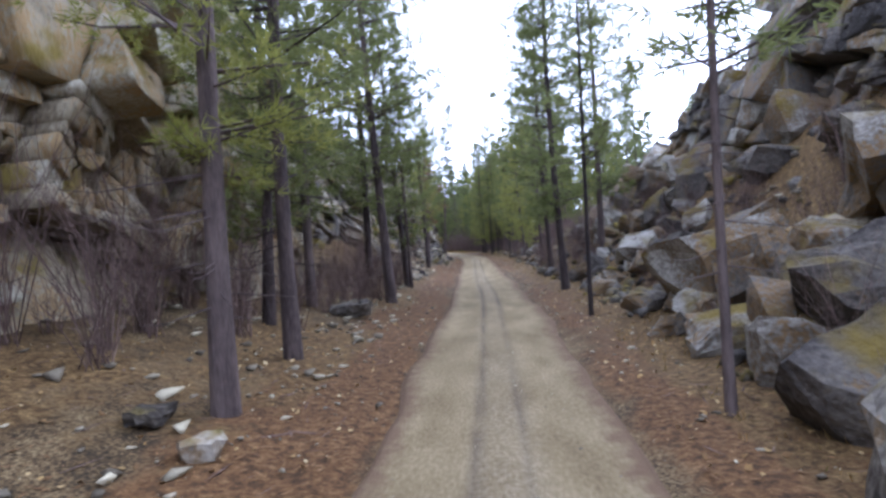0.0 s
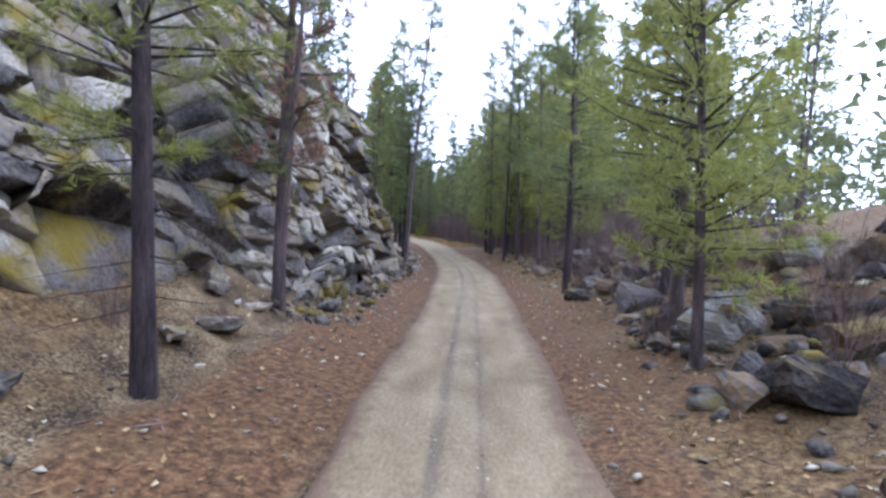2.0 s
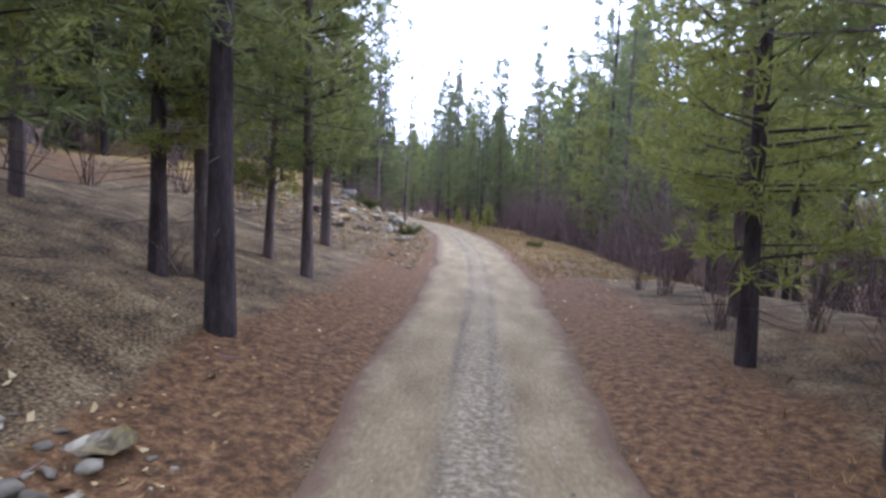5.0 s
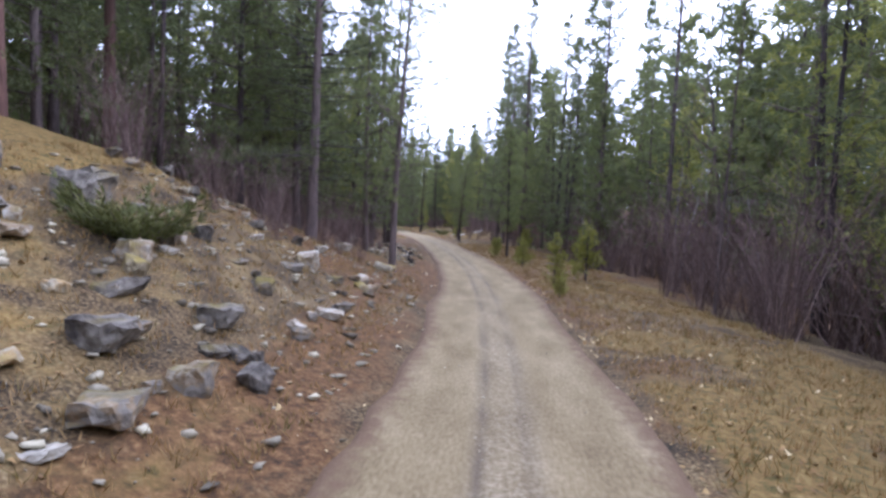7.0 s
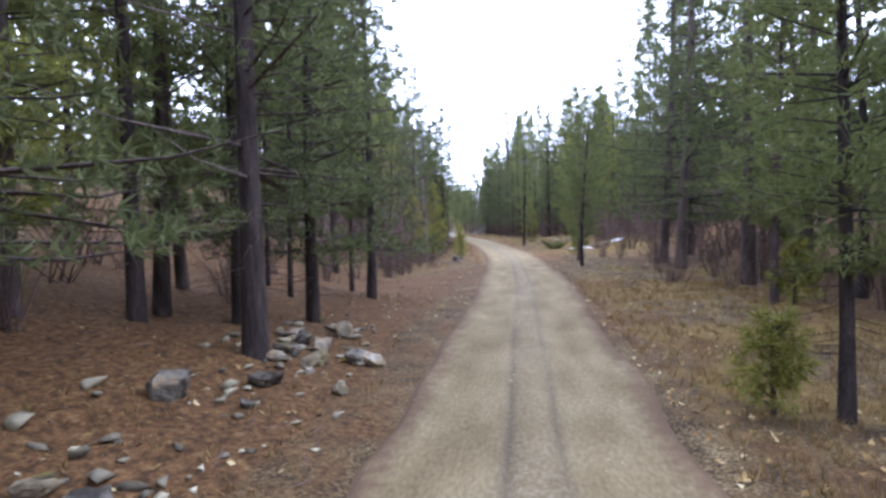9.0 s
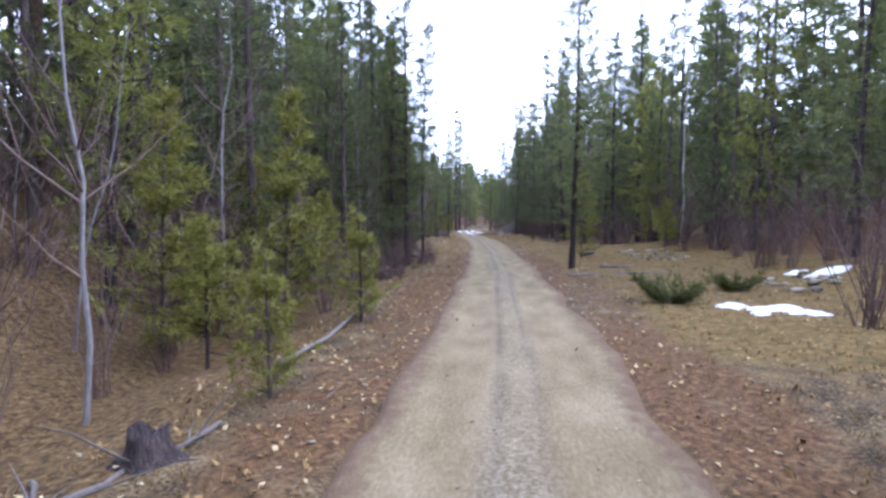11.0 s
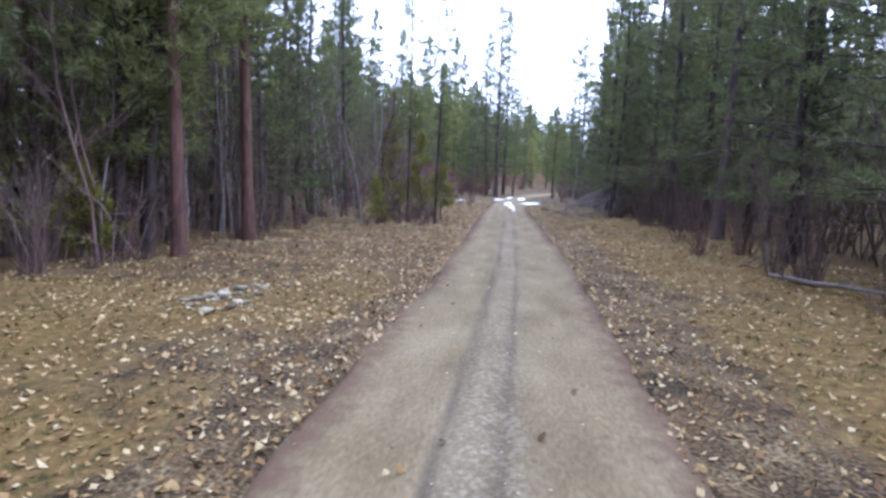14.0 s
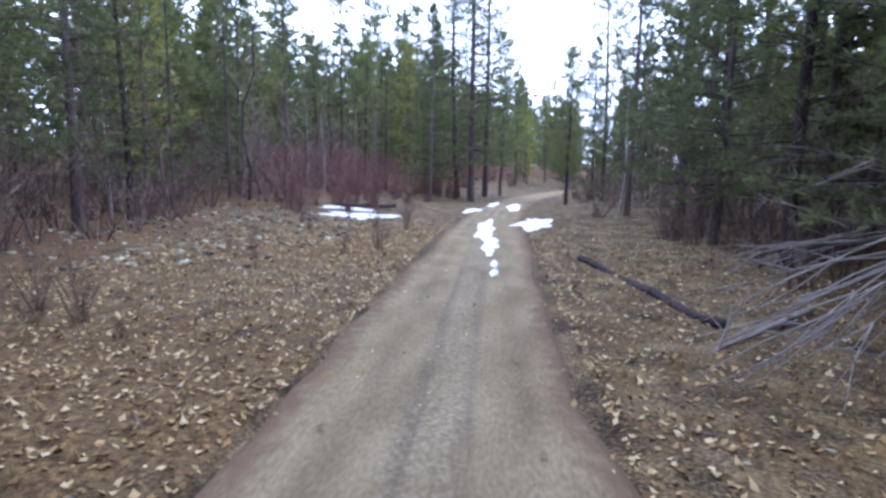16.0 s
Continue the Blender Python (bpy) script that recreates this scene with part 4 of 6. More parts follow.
# ---- trees that stand along the track: s, d, size ----
for s, d, size in [(14.5, 4.7, 1.0), (20.6, 4.3, 1.0), (11.2, 4.6, 0.9), (17.8, 3.1, 1.0), (23.2, 3.2, 0.9), (62.0, 3.0, 0.75)]:
    plant(PINES, int(s), s, d, size)
for s, d, size in [(19.4, -2.7, 0.9), (23.8, -5.0, 0.9), (27.2, -3.35, 0.9), (46.6, -4.8, 0.85), (72.6, -3.3, 0.85)]:
    plant(PINES, int(s + 1), s, d, size)
for s, d, size in [(36.9, -4.7, 0.8), (53.2, -3.7, 0.95), (50.6, -3.1, 0.85), (22.8, 3.0, 0.8), (59.2, 4.3, 0.7)]:
    plant(POLES, int(s), s, d, size)
for s, d, size in [(5.9, -2.35, 1.0), (13.2, -2.3, 1.0), (33.0, -3.7, 1.5), (65.3, -3.6, 1.6), (65.6, -2.9, 1.5), (60.2, -3.7, 1.3), (110.1, -6.8, 1.0), (215.7, 3.25, 1.1), (217.0, 4.75, 1.2), (126.2, 8.2, 1.1), (128.6, 9.2, 1.2), (133.2, 5.6, 1.2), (134.8, 6.9, 1.1), (136.2, 5.0, 1.2)]:
    plant(THINS, 0, s, d, size)
for s, d, size in [(96.6, 7.0, 1.0), (104.5, -9.5, 0.8), (118.6, 9.6, 0.9), (41.2, -3.5, 0.85), (43.3, -3.9, 0.95), (49.2, -5.4, 0.75), (56.6, -4.4, 0.85), (61.0, -6.0, 0.95), (63.0, -4.9, 1.0), (67.8, -4.5, 0.95), (71.5, -4.9, 1.0), (64.3, -7.4, 1.0), (66.5, -5.0, 0.95), (68.5, -3.6, 0.9), (70.0, -6.2, 1.0), (75.5, -3.4, 0.95), (78.5, -4.6, 1.0), (82.0, -5.6, 0.9), (72.0, 5.2, 0.9), (76.5, 5.0, 1.0), (80.5, 4.8, 0.9)]:
    plant(BRIGHTS, int(s), s, d, size)
plant(CLOSE, 1, 112.0, 3.0, 0.95)
plant(POLES, 0, 60.7, 2.85, 1.05, turn=0, tilt=(0, 4))
plant(BROWNED, 0, 43.5, 3.75, 0.9)
for s, d, size in [(121.5, 8.4, 1.0), (124.5, 9.8, 1.05), (127.2, 7.2, 0.9), (38.4, 3.4, 1.0), (43.5, 3.75, 1.05), (8.9, 3.3, 1.1), (6.1, 3.1, 1.15)]:
    plant(CLOSE, int(s * 2), s, d, size)
for s, d, size in [(72.0, 4.0, 0.9), (74.8, 3.2, 1.0), (77, 4.5, 1.0), (79.5, 3.6, 0.9), (84, 4.4, 1.0), (99.5, 10.0, 0.8), (113.2, 7.8, 0.95), (115.4, 8.8, 1.0), (129.4, 6.4, 0.9), (132.0, 7.6, 0.95), (86.5, 5.6, 0.9)]:
    plant(PINES, int(s + 3), s, d, size)
for s, d, size in [(109.8, 5.2, 0.85), (116.9, 4.5, 0.9), (123.6, 4.8, 0.9), (129.6, 5.0, 0.9), (139, -7.0, 1.1), (144, -6.4, 1.25), (147, -6.6, 1.2), (133, -8.0, 0.9), (129, -7.4, 0.9), (222.5, -5.7, 0.8), (225.6, -6.5, 0.9), (229.4, -6.6, 0.8), (233, -6.4, 0.9), (220.2, -7.2, 0.9), (175.9, 4.4, 0.75), (178.6, 5.6, 0.7), (180.8, 6.1, 0.8), (173.6, 5.8, 0.65), (182.2, 9.2, 0.9), (171.0, 6.2, 0.7), (119.0, 11.5, 1.0), (126.5, 11.0, 1.0), (113.5, 6.6, 1.0), (116.5, 7.2, 1.0), (110.6, 7.6, 0.9), (226, 10.5, 0.9), (229, 11.8, 1.0), (232.5, 12.2, 0.9), (223.6, 9.8, 0.85), (236, 13, 1.0), (190, 9.6, 0.9), (194, 10.4, 1.0), (205, 10, 0.9), (209.5, 8.6, 0.9), (213, 9.4, 0.9), (201, -7.4, 1.1), (206, -7.2, 1.05), (211.5, -7.4, 1.1), (216, -7.0, 1.0), (192, -9.4, 1.0), (198, -8.6, 0.9), (203.5, -9.2, 1.0), (208, -8.4, 0.95), (213, -9.0, 1.0), (218.5, -8.0, 0.9), (224, -8.8, 1.0), (230, -7.6, 0.95), (236, -7.0, 0.9), (127.7, 3.8, 0.9), (131, 4.2, 0.95), (134.7, 4.0, 0.9)]:
    plant(FIRS, int(s), s, d, size)
for s, d, size in [(126.6, -3.15, 0.62), (123.8, -7.3, 0.8), (134, -5.6, 0.7), (147.5, -3.0, 0.6), (151, -3.4, 0.7)]:
    plant(PINES, int(s), s, d, size)
for s, d, size in [(105.8, 11.5, 1.0), (113, 13, 1.0), (164, 13.4, 0.95), (207, 8.0, 0.85), (198.5, 9.2, 0.8), (203.0, 7.8, 0.8), (213.8, 11.8, 0.9)]:
    plant(REDS, 0, s, d, size)
for s, d, size in [(112.6, -2.5, 0.75), (109.7, -2.1, 0.5), (119.0, -2.5, 0.8), (115.2, -4.3, 1.3), (123.9, -3.3, 0.6), (126.8, -2.55, 0.9), (133.9, -6, 1.2), (155.5, 3.05, 0.8), (160.6, 3.2, 1.0), (153.5, -3.8, 0.85), (202, 9.5, 1.4)]:
    plant(SAPLINGS, int(s * 3), s, d, size)
for s, d, size in [(161.5, 5.2, 1.0), (162.9, 6.6, 1.0), (158.5, 6.4, 0.9), (165.0, 5.4, 0.8), (179.2, -4.56, 0.85), (188.9, -11.2, 1.0), (213.5, 5.4, 0.5), (217.4, 3.2, 0.75), (218.8, 4.4, 0.8), (218.0, 5.6, 0.9), (181, -9.5, 0.8), (157.5, 5.0, 0.7), (201, 11, 0.7)]:
    plant(YOUNGS, int(s), s, d, size)
for s, d, size in [(179.2, 3.9, 0.8)]:
    plant(POLES, 0, s, d, size)
for s, d, size in [(173.4, -3.1, 0.75), (189.4, -11.6, 0.5), (176.0, 5.0, 0.8), (203, 9.4, 1.1), (203.4, 8.9, 1.1), (254.2, -3.6, 0.8), (264.5, 2.6, 0.9)]:
    plant(PINES, int(s), s, d, size)
for s, d, size in [(177.5, 6.6, 0.9), (180.5, 5.9, 0.8), (183.5, 7.0, 0.9), (187, 8.2, 0.9), (256.1, 3.0, 1.25), (258.5, 4.6, 1.2), (254.0, 5.4, 1.0), (262.5, 3.4, 1.2), (260, -5.2, 0.9), (196, -12.5, 1.0)]:
    plant(FIRS, int(s), s, d, size)

# ---- the forest round about ----
rng = np.random.default_rng(11)
edge_l = ([-40, 56, 62, 70, 80, 90, 104, 116, 124, 150, 165, 186, 196, 220, 230, 250, 262, 330], [15, 15, 9.0, 6.5, 7, 9.5, 10.5, 10.5, 5.5, 7.0, 6.0, 7.5, 10, 11, 13.5, 12, 7, 5])
edge_r = ([-40, 20, 40, 58, 70, 84, 110, 130, 150, 165, 186, 196, 228, 240, 330], [26, 26, 26, 20, 8.5, 8.0, 8.0, 6.5, 6.5, 13, 13, 9.0, 7.0, 5.0, 4.5])
count, taken = 0, []
while count < 215:
    s = rng.uniform(-10, 330)
    left = rng.random() < 0.5
    dm = np.interp(s, *(edge_l if left else edge_r))
    d = dm + rng.exponential(6.5)
    if d > 27 or (s < 45 and rng.random() < 0.65) or (s > 262 and rng.random() < 0.4):
        continue
    p = at(s, d if left else -d)[0]
    if any((p[0] - q[0]) ** 2 + (p[1] - q[1]) ** 2 < 3.6 for q in taken):
        continue
    taken.append(p)
    firs = 0.3 if s < 90 else 0.6
    near = d < dm + 2.4
    bank = (MID_FIRS if near else FAR_FIRS) if rng.random() < firs else (MID_PINES if near else FAR_PINES)
    size = rng.uniform(0.7, 1.15) * np.interp(s, [0, 60, 200, 330], [0.7, 0.95, 1.05, 1.05]) * (0.72 if left and s > 226 else 1.0)
    plant(bank, int(rng.integers(0, 3)), s, d if left else -d, size, rng.uniform(0, 360))
    count += 1
for s0, s1, side, d0, d1, n in [(158, 186, 1, 8, 15, 22), (92, 142, -1, 10, 18, 28), (88, 126, 1, 11, 20, 36), (160, 200, 1, 9, 16, 14), (196, 240, -1, 10, 18, 14), (238, 300, 1, 14, 30, 32), (226, 290, 1, 18, 34, 26), (166, 192, -1, 12, 18, 18), (216, 242, -1, 7.5, 14, 14), (70, 84, -1, 10, 18, 6), (158, 222, 1, 9, 20, 30)]:
    for i in range(n):
        s, d = rng.uniform(s0, s1), rng.uniform(d0, d1)
        bank = (MID_FIRS, MID_PINES) if d < 15 else (FAR_FIRS, FAR_PINES)
        plant(bank[0] if i % 3 else bank[1], i, s, side * d, rng.uniform(0.8, 1.1) * (1.15 if side < 0 and s < 142 else 1.0), rng.uniform(0, 360))
for i in range(22):
    plant(FAR_FIRS, i, 285 + rng.uniform(0, 55), rng.uniform(-14, 14), rng.uniform(0.75, 1.05), rng.uniform(0, 360))


def far_woods():
    """The woods beyond, too many to count: slim trunks and coarse tufts, joined."""
    r = np.random.default_rng(77)
    n = 2400
    s = r.uniform(-60, 480, n)
    side = np.where(r.random(n) < 0.5, 1, -1)
    d = side * r.uniform(22, 90, n)
    keep = (d > 0) | (s > 74)
    s, d = s[keep], d[keep]
    n = len(s)
    p, z = at(s, d), height(s, d)
    tall = r.uniform(12, 20, n)
    per = 70
    f = r.uniform(0.0, 1, (n, per))
    a = r.uniform(0, 2 * np.pi, (n, per))
    rad = 2.6 * (1 - f) ** 0.8 * np.sqrt(r.uniform(0.1, 1, (n, per)))
    where = np.stack([p[:, :1] + rad * np.cos(a), p[:, 1:] + rad * np.sin(a), z[:, None] + f * tall[:, None]], -1).reshape(-1, 3)
    way = np.stack([np.cos(a), np.sin(a), -0.1 + 0 * a], -1).reshape(-1, 3)
    v, t = tufts(r, where, way, 1, 1.7, 0.75)
    tagged(new("far_woods", mesh_of("far_woods", v, t, FIR)), "dark conifer woods filling the distance", "woods", kind="stuff")


far_woods()
for bank in (PINES, BRIGHTS, CLOSE, THINS, FIRS, POLES, REDS, BROWNED, SAPLINGS, YOUNGS, MID_PINES, MID_FIRS, FAR_PINES, FAR_FIRS):
    for src in bank:
        for o in (*src.children_recursive, src):
            bpy.data.objects.remove(o)


# ---- bare shrubs and leafless young trees ----
def bare_bush(name, label, seed, stems, tall, spread, material, thick=0.009, forks=3, category="shrub", group="bare shrubs", knots=3):
    """Many thin stems from one root, each with side twigs."""
    rng = np.random.default_rng(seed)
    paths = []
    for _ in range(stems):
        a, L = rng.uniform(0, 2 * np.pi), tall * rng.uniform(0.55, 1.1)
        out = np.array([math.cos(a), math.sin(a), 0]) * spread * rng.uniform(0.2, 1.0)
        t = np.linspace(0, 1, knots)
        kink = rng.normal(0, 0.05, (knots, 3)) * L * t[:, None]
        arc = np.array([rng.normal(0, 0.12), rng.normal(0, 0.12), -0.1]) + out * (t**1.4)[:, None] + np.array([0, 0, 1]) * (L * t)[:, None] + kink
        paths.append(np.column_stack([arc, thick * (1.15 - t)]))
        for _ in range(forks):
            q = rng.uniform(0.3, 0.95)
            base = np.array([np.interp(q, t, arc[:, c]) for c in range(3)])
            w = rng.normal(size=3) * 0.6 + out / (np.linalg.norm(out) + 1e-6) * 0.4 + [0, 0, 0.9]
            w *= L * rng.uniform(0.15, 0.4) / np.linalg.norm(w)
            paths.append(np.column_stack([np.stack([base, base + w]), [thick * 0.7, thick * 0.25]]))
    v, f = tubes(paths, 3)
    ob = new(name, mesh_of(name, v, f, material))
    tagged(ob, label, category, group)
    ob.location = (0, 0, -500)
    return ob


def bare_tree(seed, tall, girth, material, lean=0.0):
    rng = np.random.default_rng(seed)
    t = np.linspace(0, 1, 9)
    wander = np.cumsum(rng.normal(0, 0.012, (9, 2)), axis=0) * tall
    wander -= wander[0]
    stem = np.column_stack([wander[:, 0] + lean * tall * t, wander[:, 1], tall * t - 0.2 * (t == 0), girth / 2 * (1.05 - t)])
    limbs = []
    for _ in range(20):
        q = rng.uniform(0.2, 0.97)
        base = np.array([np.interp(q, t, stem[:, c]) for c in range(3)])
        a = rng.uniform(0, 2 * np.pi)
        L = tall * 0.22 * (1.15 - q) * rng.uniform(0.5, 1.3)
        u = np.linspace(0, 1, 4)
        arc = base + np.array([math.cos(a), math.sin(a), 0]) * (L * u)[:, None] + np.array([0, 0, 1]) * (L * (0.7 * u + 0.4 * u**2))[:, None] + rng.normal(0, 0.03, (4, 3)) * u[:, None]
        limbs.append(np.column_stack([arc, 0.016 * (1.1 - u)]))
        for _ in range(2):
            e = arc[2] + rng.normal(0, 0.25, 3) * L + [0, 0, 0.3 * L]
            limbs.append(np.column_stack([np.stack([arc[1], e]), [0.009, 0.003]]))
    root = tagged(new("bare_tree"), "leafless slim grey deciduous tree in the thicket", "tree", "bare trees")
    v, f = tubes([stem], 7)
    part("trunk", mesh_of("trunk", v, f, material, smooth=True), root)
    v, f = tubes(limbs, 3)
    tagged(part("branchwork", mesh_of("branchwork", v, f, TWIG), root), kind="stuff")
    root.location = (0, 0, -500)
    return root


SHRUBS = [bare_bush("bare_shrub", "tangled leafless brown shrub", 300 + i, n, tall, spread, TWIG) for i, (n, tall, spread) in enumerate([(26, 2.4, 1.35), (24, 1.7, 1.2), (30, 3.4, 1.8), (20, 1.0, 0.95)])]
REDBUSH = [bare_bush("red_shrub", "leafless reddish willow shrub", 310 + i, n, tall, spread, TWIG_RED) for i, (n, tall, spread) in enumerate([(46, 2.6, 1.1), (40, 1.8, 1.0)])]
ROUGHS = [bare_bush("undergrowth", "undergrowth", 340 + i, n, tall, spread, TWIG, 0.018, 3, knots=3) for i, (n, tall, spread) in enumerate([(12, 2.4, 1.6), (11, 1.7, 1.4), (14, 3.4, 2.0)])]
ROUGH_REDS = [bare_bush("undergrowth", "undergrowth", 350, 16, 2.2, 1.5, TWIG_RED, 0.016, 3, knots=3)]
BARES = [bare_tree(320 + i, tall, girth, m, lean) for i, (tall, girth, m, lean) in enumerate([(8, 0.075, BARK_GREY, 0.03), (6.5, 0.06, BARK_GREY, 0.18), (9.5, 0.085, TWIG, -0.04), (7, 0.065, BARK_GREY, -0.16), (11, 0.15, BARK, 0.02)])]
BIRCH = [bare_tree(330, 12, 0.17, mat("pale_bark", [(0.25, (0.22, 0.205, 0.185)), (0.5, (0.40, 0.385, 0.355)), (0.8, (0.55, 0.535, 0.50))], 5, 0.8, bump=0.3), 0.0)]

rng = np.random.default_rng(21)


def thicket(name, label, bank, rows, category):
    """Shrubs grown into one another, past counting: joined in one mesh. rows: s0, s1, side, d0, d1, how many, size."""
    vs, fs, base = [], [], 0
    for s0, s1, side, d0, d1, n, size in rows:
        for _ in range(n):
            me = bank[int(rng.integers(0, len(bank)))].data
            v = np.zeros(len(me.vertices) * 3, np.float32)
            me.vertices.foreach_get("co", v)
            f = np.zeros(len(me.loops), np.int32)
            me.loops.foreach_get("vertex_index", f)
            m = np.array(spot(rng.uniform(s0, s1), side * rng.uniform(d0, d1), rng.uniform(0, 360), size * rng.uniform(0.7, 1.25)))
            vs.append(v.reshape(-1, 3) @ m[:3, :3].T + m[:3, 3])
            fs.append(f.reshape(-1, 4) + base)
            base += len(me.vertices)
    tagged(new(name, mesh_of(name, np.concatenate(vs), np.concatenate(fs), bank[0].data.materials[0])), label, category, kind="stuff")


# stretch along the track, side, nearest and farthest distance, how many, size
for s0, s1, side, d0, d1, n, size in [
        (22, 46, 1, 3.6, 5.2, 13, 0.5), (6, 20, 1, 4.6, 6.9, 22, 0.85), (14, 30, 1, 3.4, 6.2, 22, 0.7), (44, 64, -1, 4.2, 7, 14, 0.8), (28, 64, -1, 3.6, 7.0, 22, 0.55), (3, 42, -1, 3.3, 8.5, 22, 0.6), (58, 74, -1, 3.7, 6, 18, 0.95),
        (64, 86, -1, 3.2, 6.0, 14, 0.75), (60, 84, 1, 4.5, 8, 8, 0.7), (134, 160, -1, 4.5, 7, 10, 0.9), (150, 186, 1, 4.2, 6.5, 20, 0.8), (171, 184, 1, 3.6, 6.0, 22, 0.6), (200, 214, 1, 8.0, 11, 20, 0.75), (214, 222, 1, 4.6, 7, 12, 0.75), (222, 240, 1, 2.6, 7, 24, 0.4), (196, 236, -1, 5.4, 7, 30, 1.05),
        (212, 222, 1, 3.6, 6.0, 12, 0.8)]:
    for i in range(n):
        copy_thing(SHRUBS[int(rng.integers(0, 4))], spot(rng.uniform(s0, s1), side * rng.uniform(d0, d1), rng.uniform(0, 360), size * rng.uniform(0.7, 1.2)))
thicket("brush", "tangle of bare brown brush along the forest's edge", SHRUBS[:3], [
    (2, 62, -1, 3.2, 8, 120, 0.5), (105, 122, 1, 3.8, 8.5, 34, 0.6), (56, 76, -1, 6, 14, 40, 1.1), (169, 181, 1, 3.0, 4.4, 18, 0.4), (10, 26, 1, 3.4, 7, 46, 0.5), (84, 134, -1, 6.4, 9.0, 50, 1.15), (104, 136, 1, 5.5, 9, 14, 0.7), (134, 160, -1, 6, 9, 10, 0.9), (160, 190, -1, 9.5, 12, 20, 1.0), (186, 200, 1, 8.5, 11, 10, 0.9), (200, 236, -1, 6.5, 8.5, 26, 1.1), (136, 152, 1, 5, 9, 14, 0.9), (150, 172, 1, 5.5, 8, 20, 0.9)], "undergrowth")
for s0, s1, side, d0, d1, n, size in [(243, 262, 1, 3.6, 11, 28, 0.9), (252, 275, -1, 3.5, 7, 10, 0.8)]:
    for i in range(n):
        copy_thing(REDBUSH[int(rng.integers(0, 2))], spot(rng.uniform(s0, s1), side * rng.uniform(d0, d1), rng.uniform(0, 360), size * rng.uniform(0.7, 1.2)))
thicket("thicket", "dense leafless brown undergrowth between the trees", ROUGHS, [
    (84, 136, -1, 8, 16, 80, 1.4), (134, 162, -1, 7, 16, 40, 1.2), (64, 86, -1, 6, 14, 26, 1.0), (62, 92, 1, 7, 16, 24, 1.0), (106, 150, 1, 8, 18, 44, 1.0), (148, 190, 1, 6.5, 16, 90, 1.2), (160, 192, -1, 11, 20, 60, 1.3),
    (186, 202, 1, 10, 20, 40, 1.3), (202, 224, 1, 8, 20, 90, 1.3), (224, 270, 1, 14, 30, 70, 1.4), (226, 258, 1, 10.5, 17, 60, 1.1), (171, 190, 1, 4.8, 9, 30, 0.9), (188, 240, -1, 8.5, 18, 120, 1.4), (238, 275, -1, 4.5, 14, 50, 1.2)], "undergrowth")
thicket("willow_thicket", "reddish leafless willow undergrowth", ROUGH_REDS, [(240, 290, 1, 7, 26, 110, 1.25), (262, 290, -1, 3, 14, 30, 1.0)], "undergrowth")
for s0, s1, side, d0, d1, n in [(199, 214, 1, 8.8, 14, 50), (213, 221, 1, 5.5, 11, 24), (188, 202, 1, 9, 14, 16), (150, 188, 1, 4.6, 11, 40), (190, 232, -1, 8.0, 14, 20), (86, 128, -1, 7.5, 14, 16), (232, 262, 1, 10.5, 18, 34), (238, 270, -1, 5, 12, 10)]:
    for i in range(n):
        copy_thing(BARES[int(rng.integers(0, 5))], spot(rng.uniform(s0, s1), side * rng.uniform(d0, d1), rng.uniform(0, 360), rng.uniform(0.7, 1.15)))
copy_thing(BIRCH[0], spot(185.5, -12.0, 40, 1.0))
copy_thing(BIRCH[0], spot(131, -9.5, 140, 1.0))
for src in (*SHRUBS, *REDBUSH, *ROUGHS, *ROUGH_REDS, *BARES, *BIRCH):
    for o in (*src.children_recursive, src):
        bpy.data.objects.remove(o)


# ---- junipers: low evergreen bushes with upswept sprays ----
def juniper(s, d, size, turn, seed, label="low green juniper bush with upswept sprays"):
    rng = np.random.default_rng(seed)
    paths, spots, ways = [], [], []
    for _ in range(34):
        a = rng.uniform(0, 2 * np.pi)
        L = rng.uniform(0.5, 1.0)
        u = np.linspace(0, 1, 5)
        arc = np.array([math.cos(a), math.sin(a), 0]) * (L * u)[:, None] + np.array([0, 0, 1]) * (L * (0.25 * u + 0.5 * u**2) * rng.uniform(0.5, 1.2))[:, None]
        paths.append(np.column_stack([arc, 0.012 * (1.1 - u)]))
        k = 26
        q = rng.uniform(0.25, 1, k)
        p = np.stack([np.interp(q, u, arc[:, c]) for c in range(3)], 1) + rng.normal(0, 0.04, (k, 3))
        spots.append(p)
        ways.append(np.tile((arc[4] - arc[2]) / np.linalg.norm(arc[4] - arc[2]), (k, 1)))
    root = tagged(new("juniper"), label, "shrub", "junipers")
    v, f = tubes(paths, 3)
    tagged(part("stemwork", mesh_of("stemwork", v, f, BARK), root), kind="stuff")
    v, f = tufts(rng, np.concatenate(spots), np.concatenate(ways), 5, 0.14, 0.022, 0.5)
    tagged(part("foliage", mesh_of("foliage", v, f, JUNIPER), root), kind="stuff")
    root.matrix_world = spot(s, d, turn, size)


for k, (s, d, size) in enumerate([(93.9, 2.9, 0.8), (101.1, 5.3, 1.1), (96.5, -3.5, 0.5), (163.6, -4.1, 1.05), (165.5, -6.5, 0.8), (68.5, -4.2, 0.6), (97.5, 7.5, 0.6)]):
    juniper(s, d, size, k * 67, 400 + k)


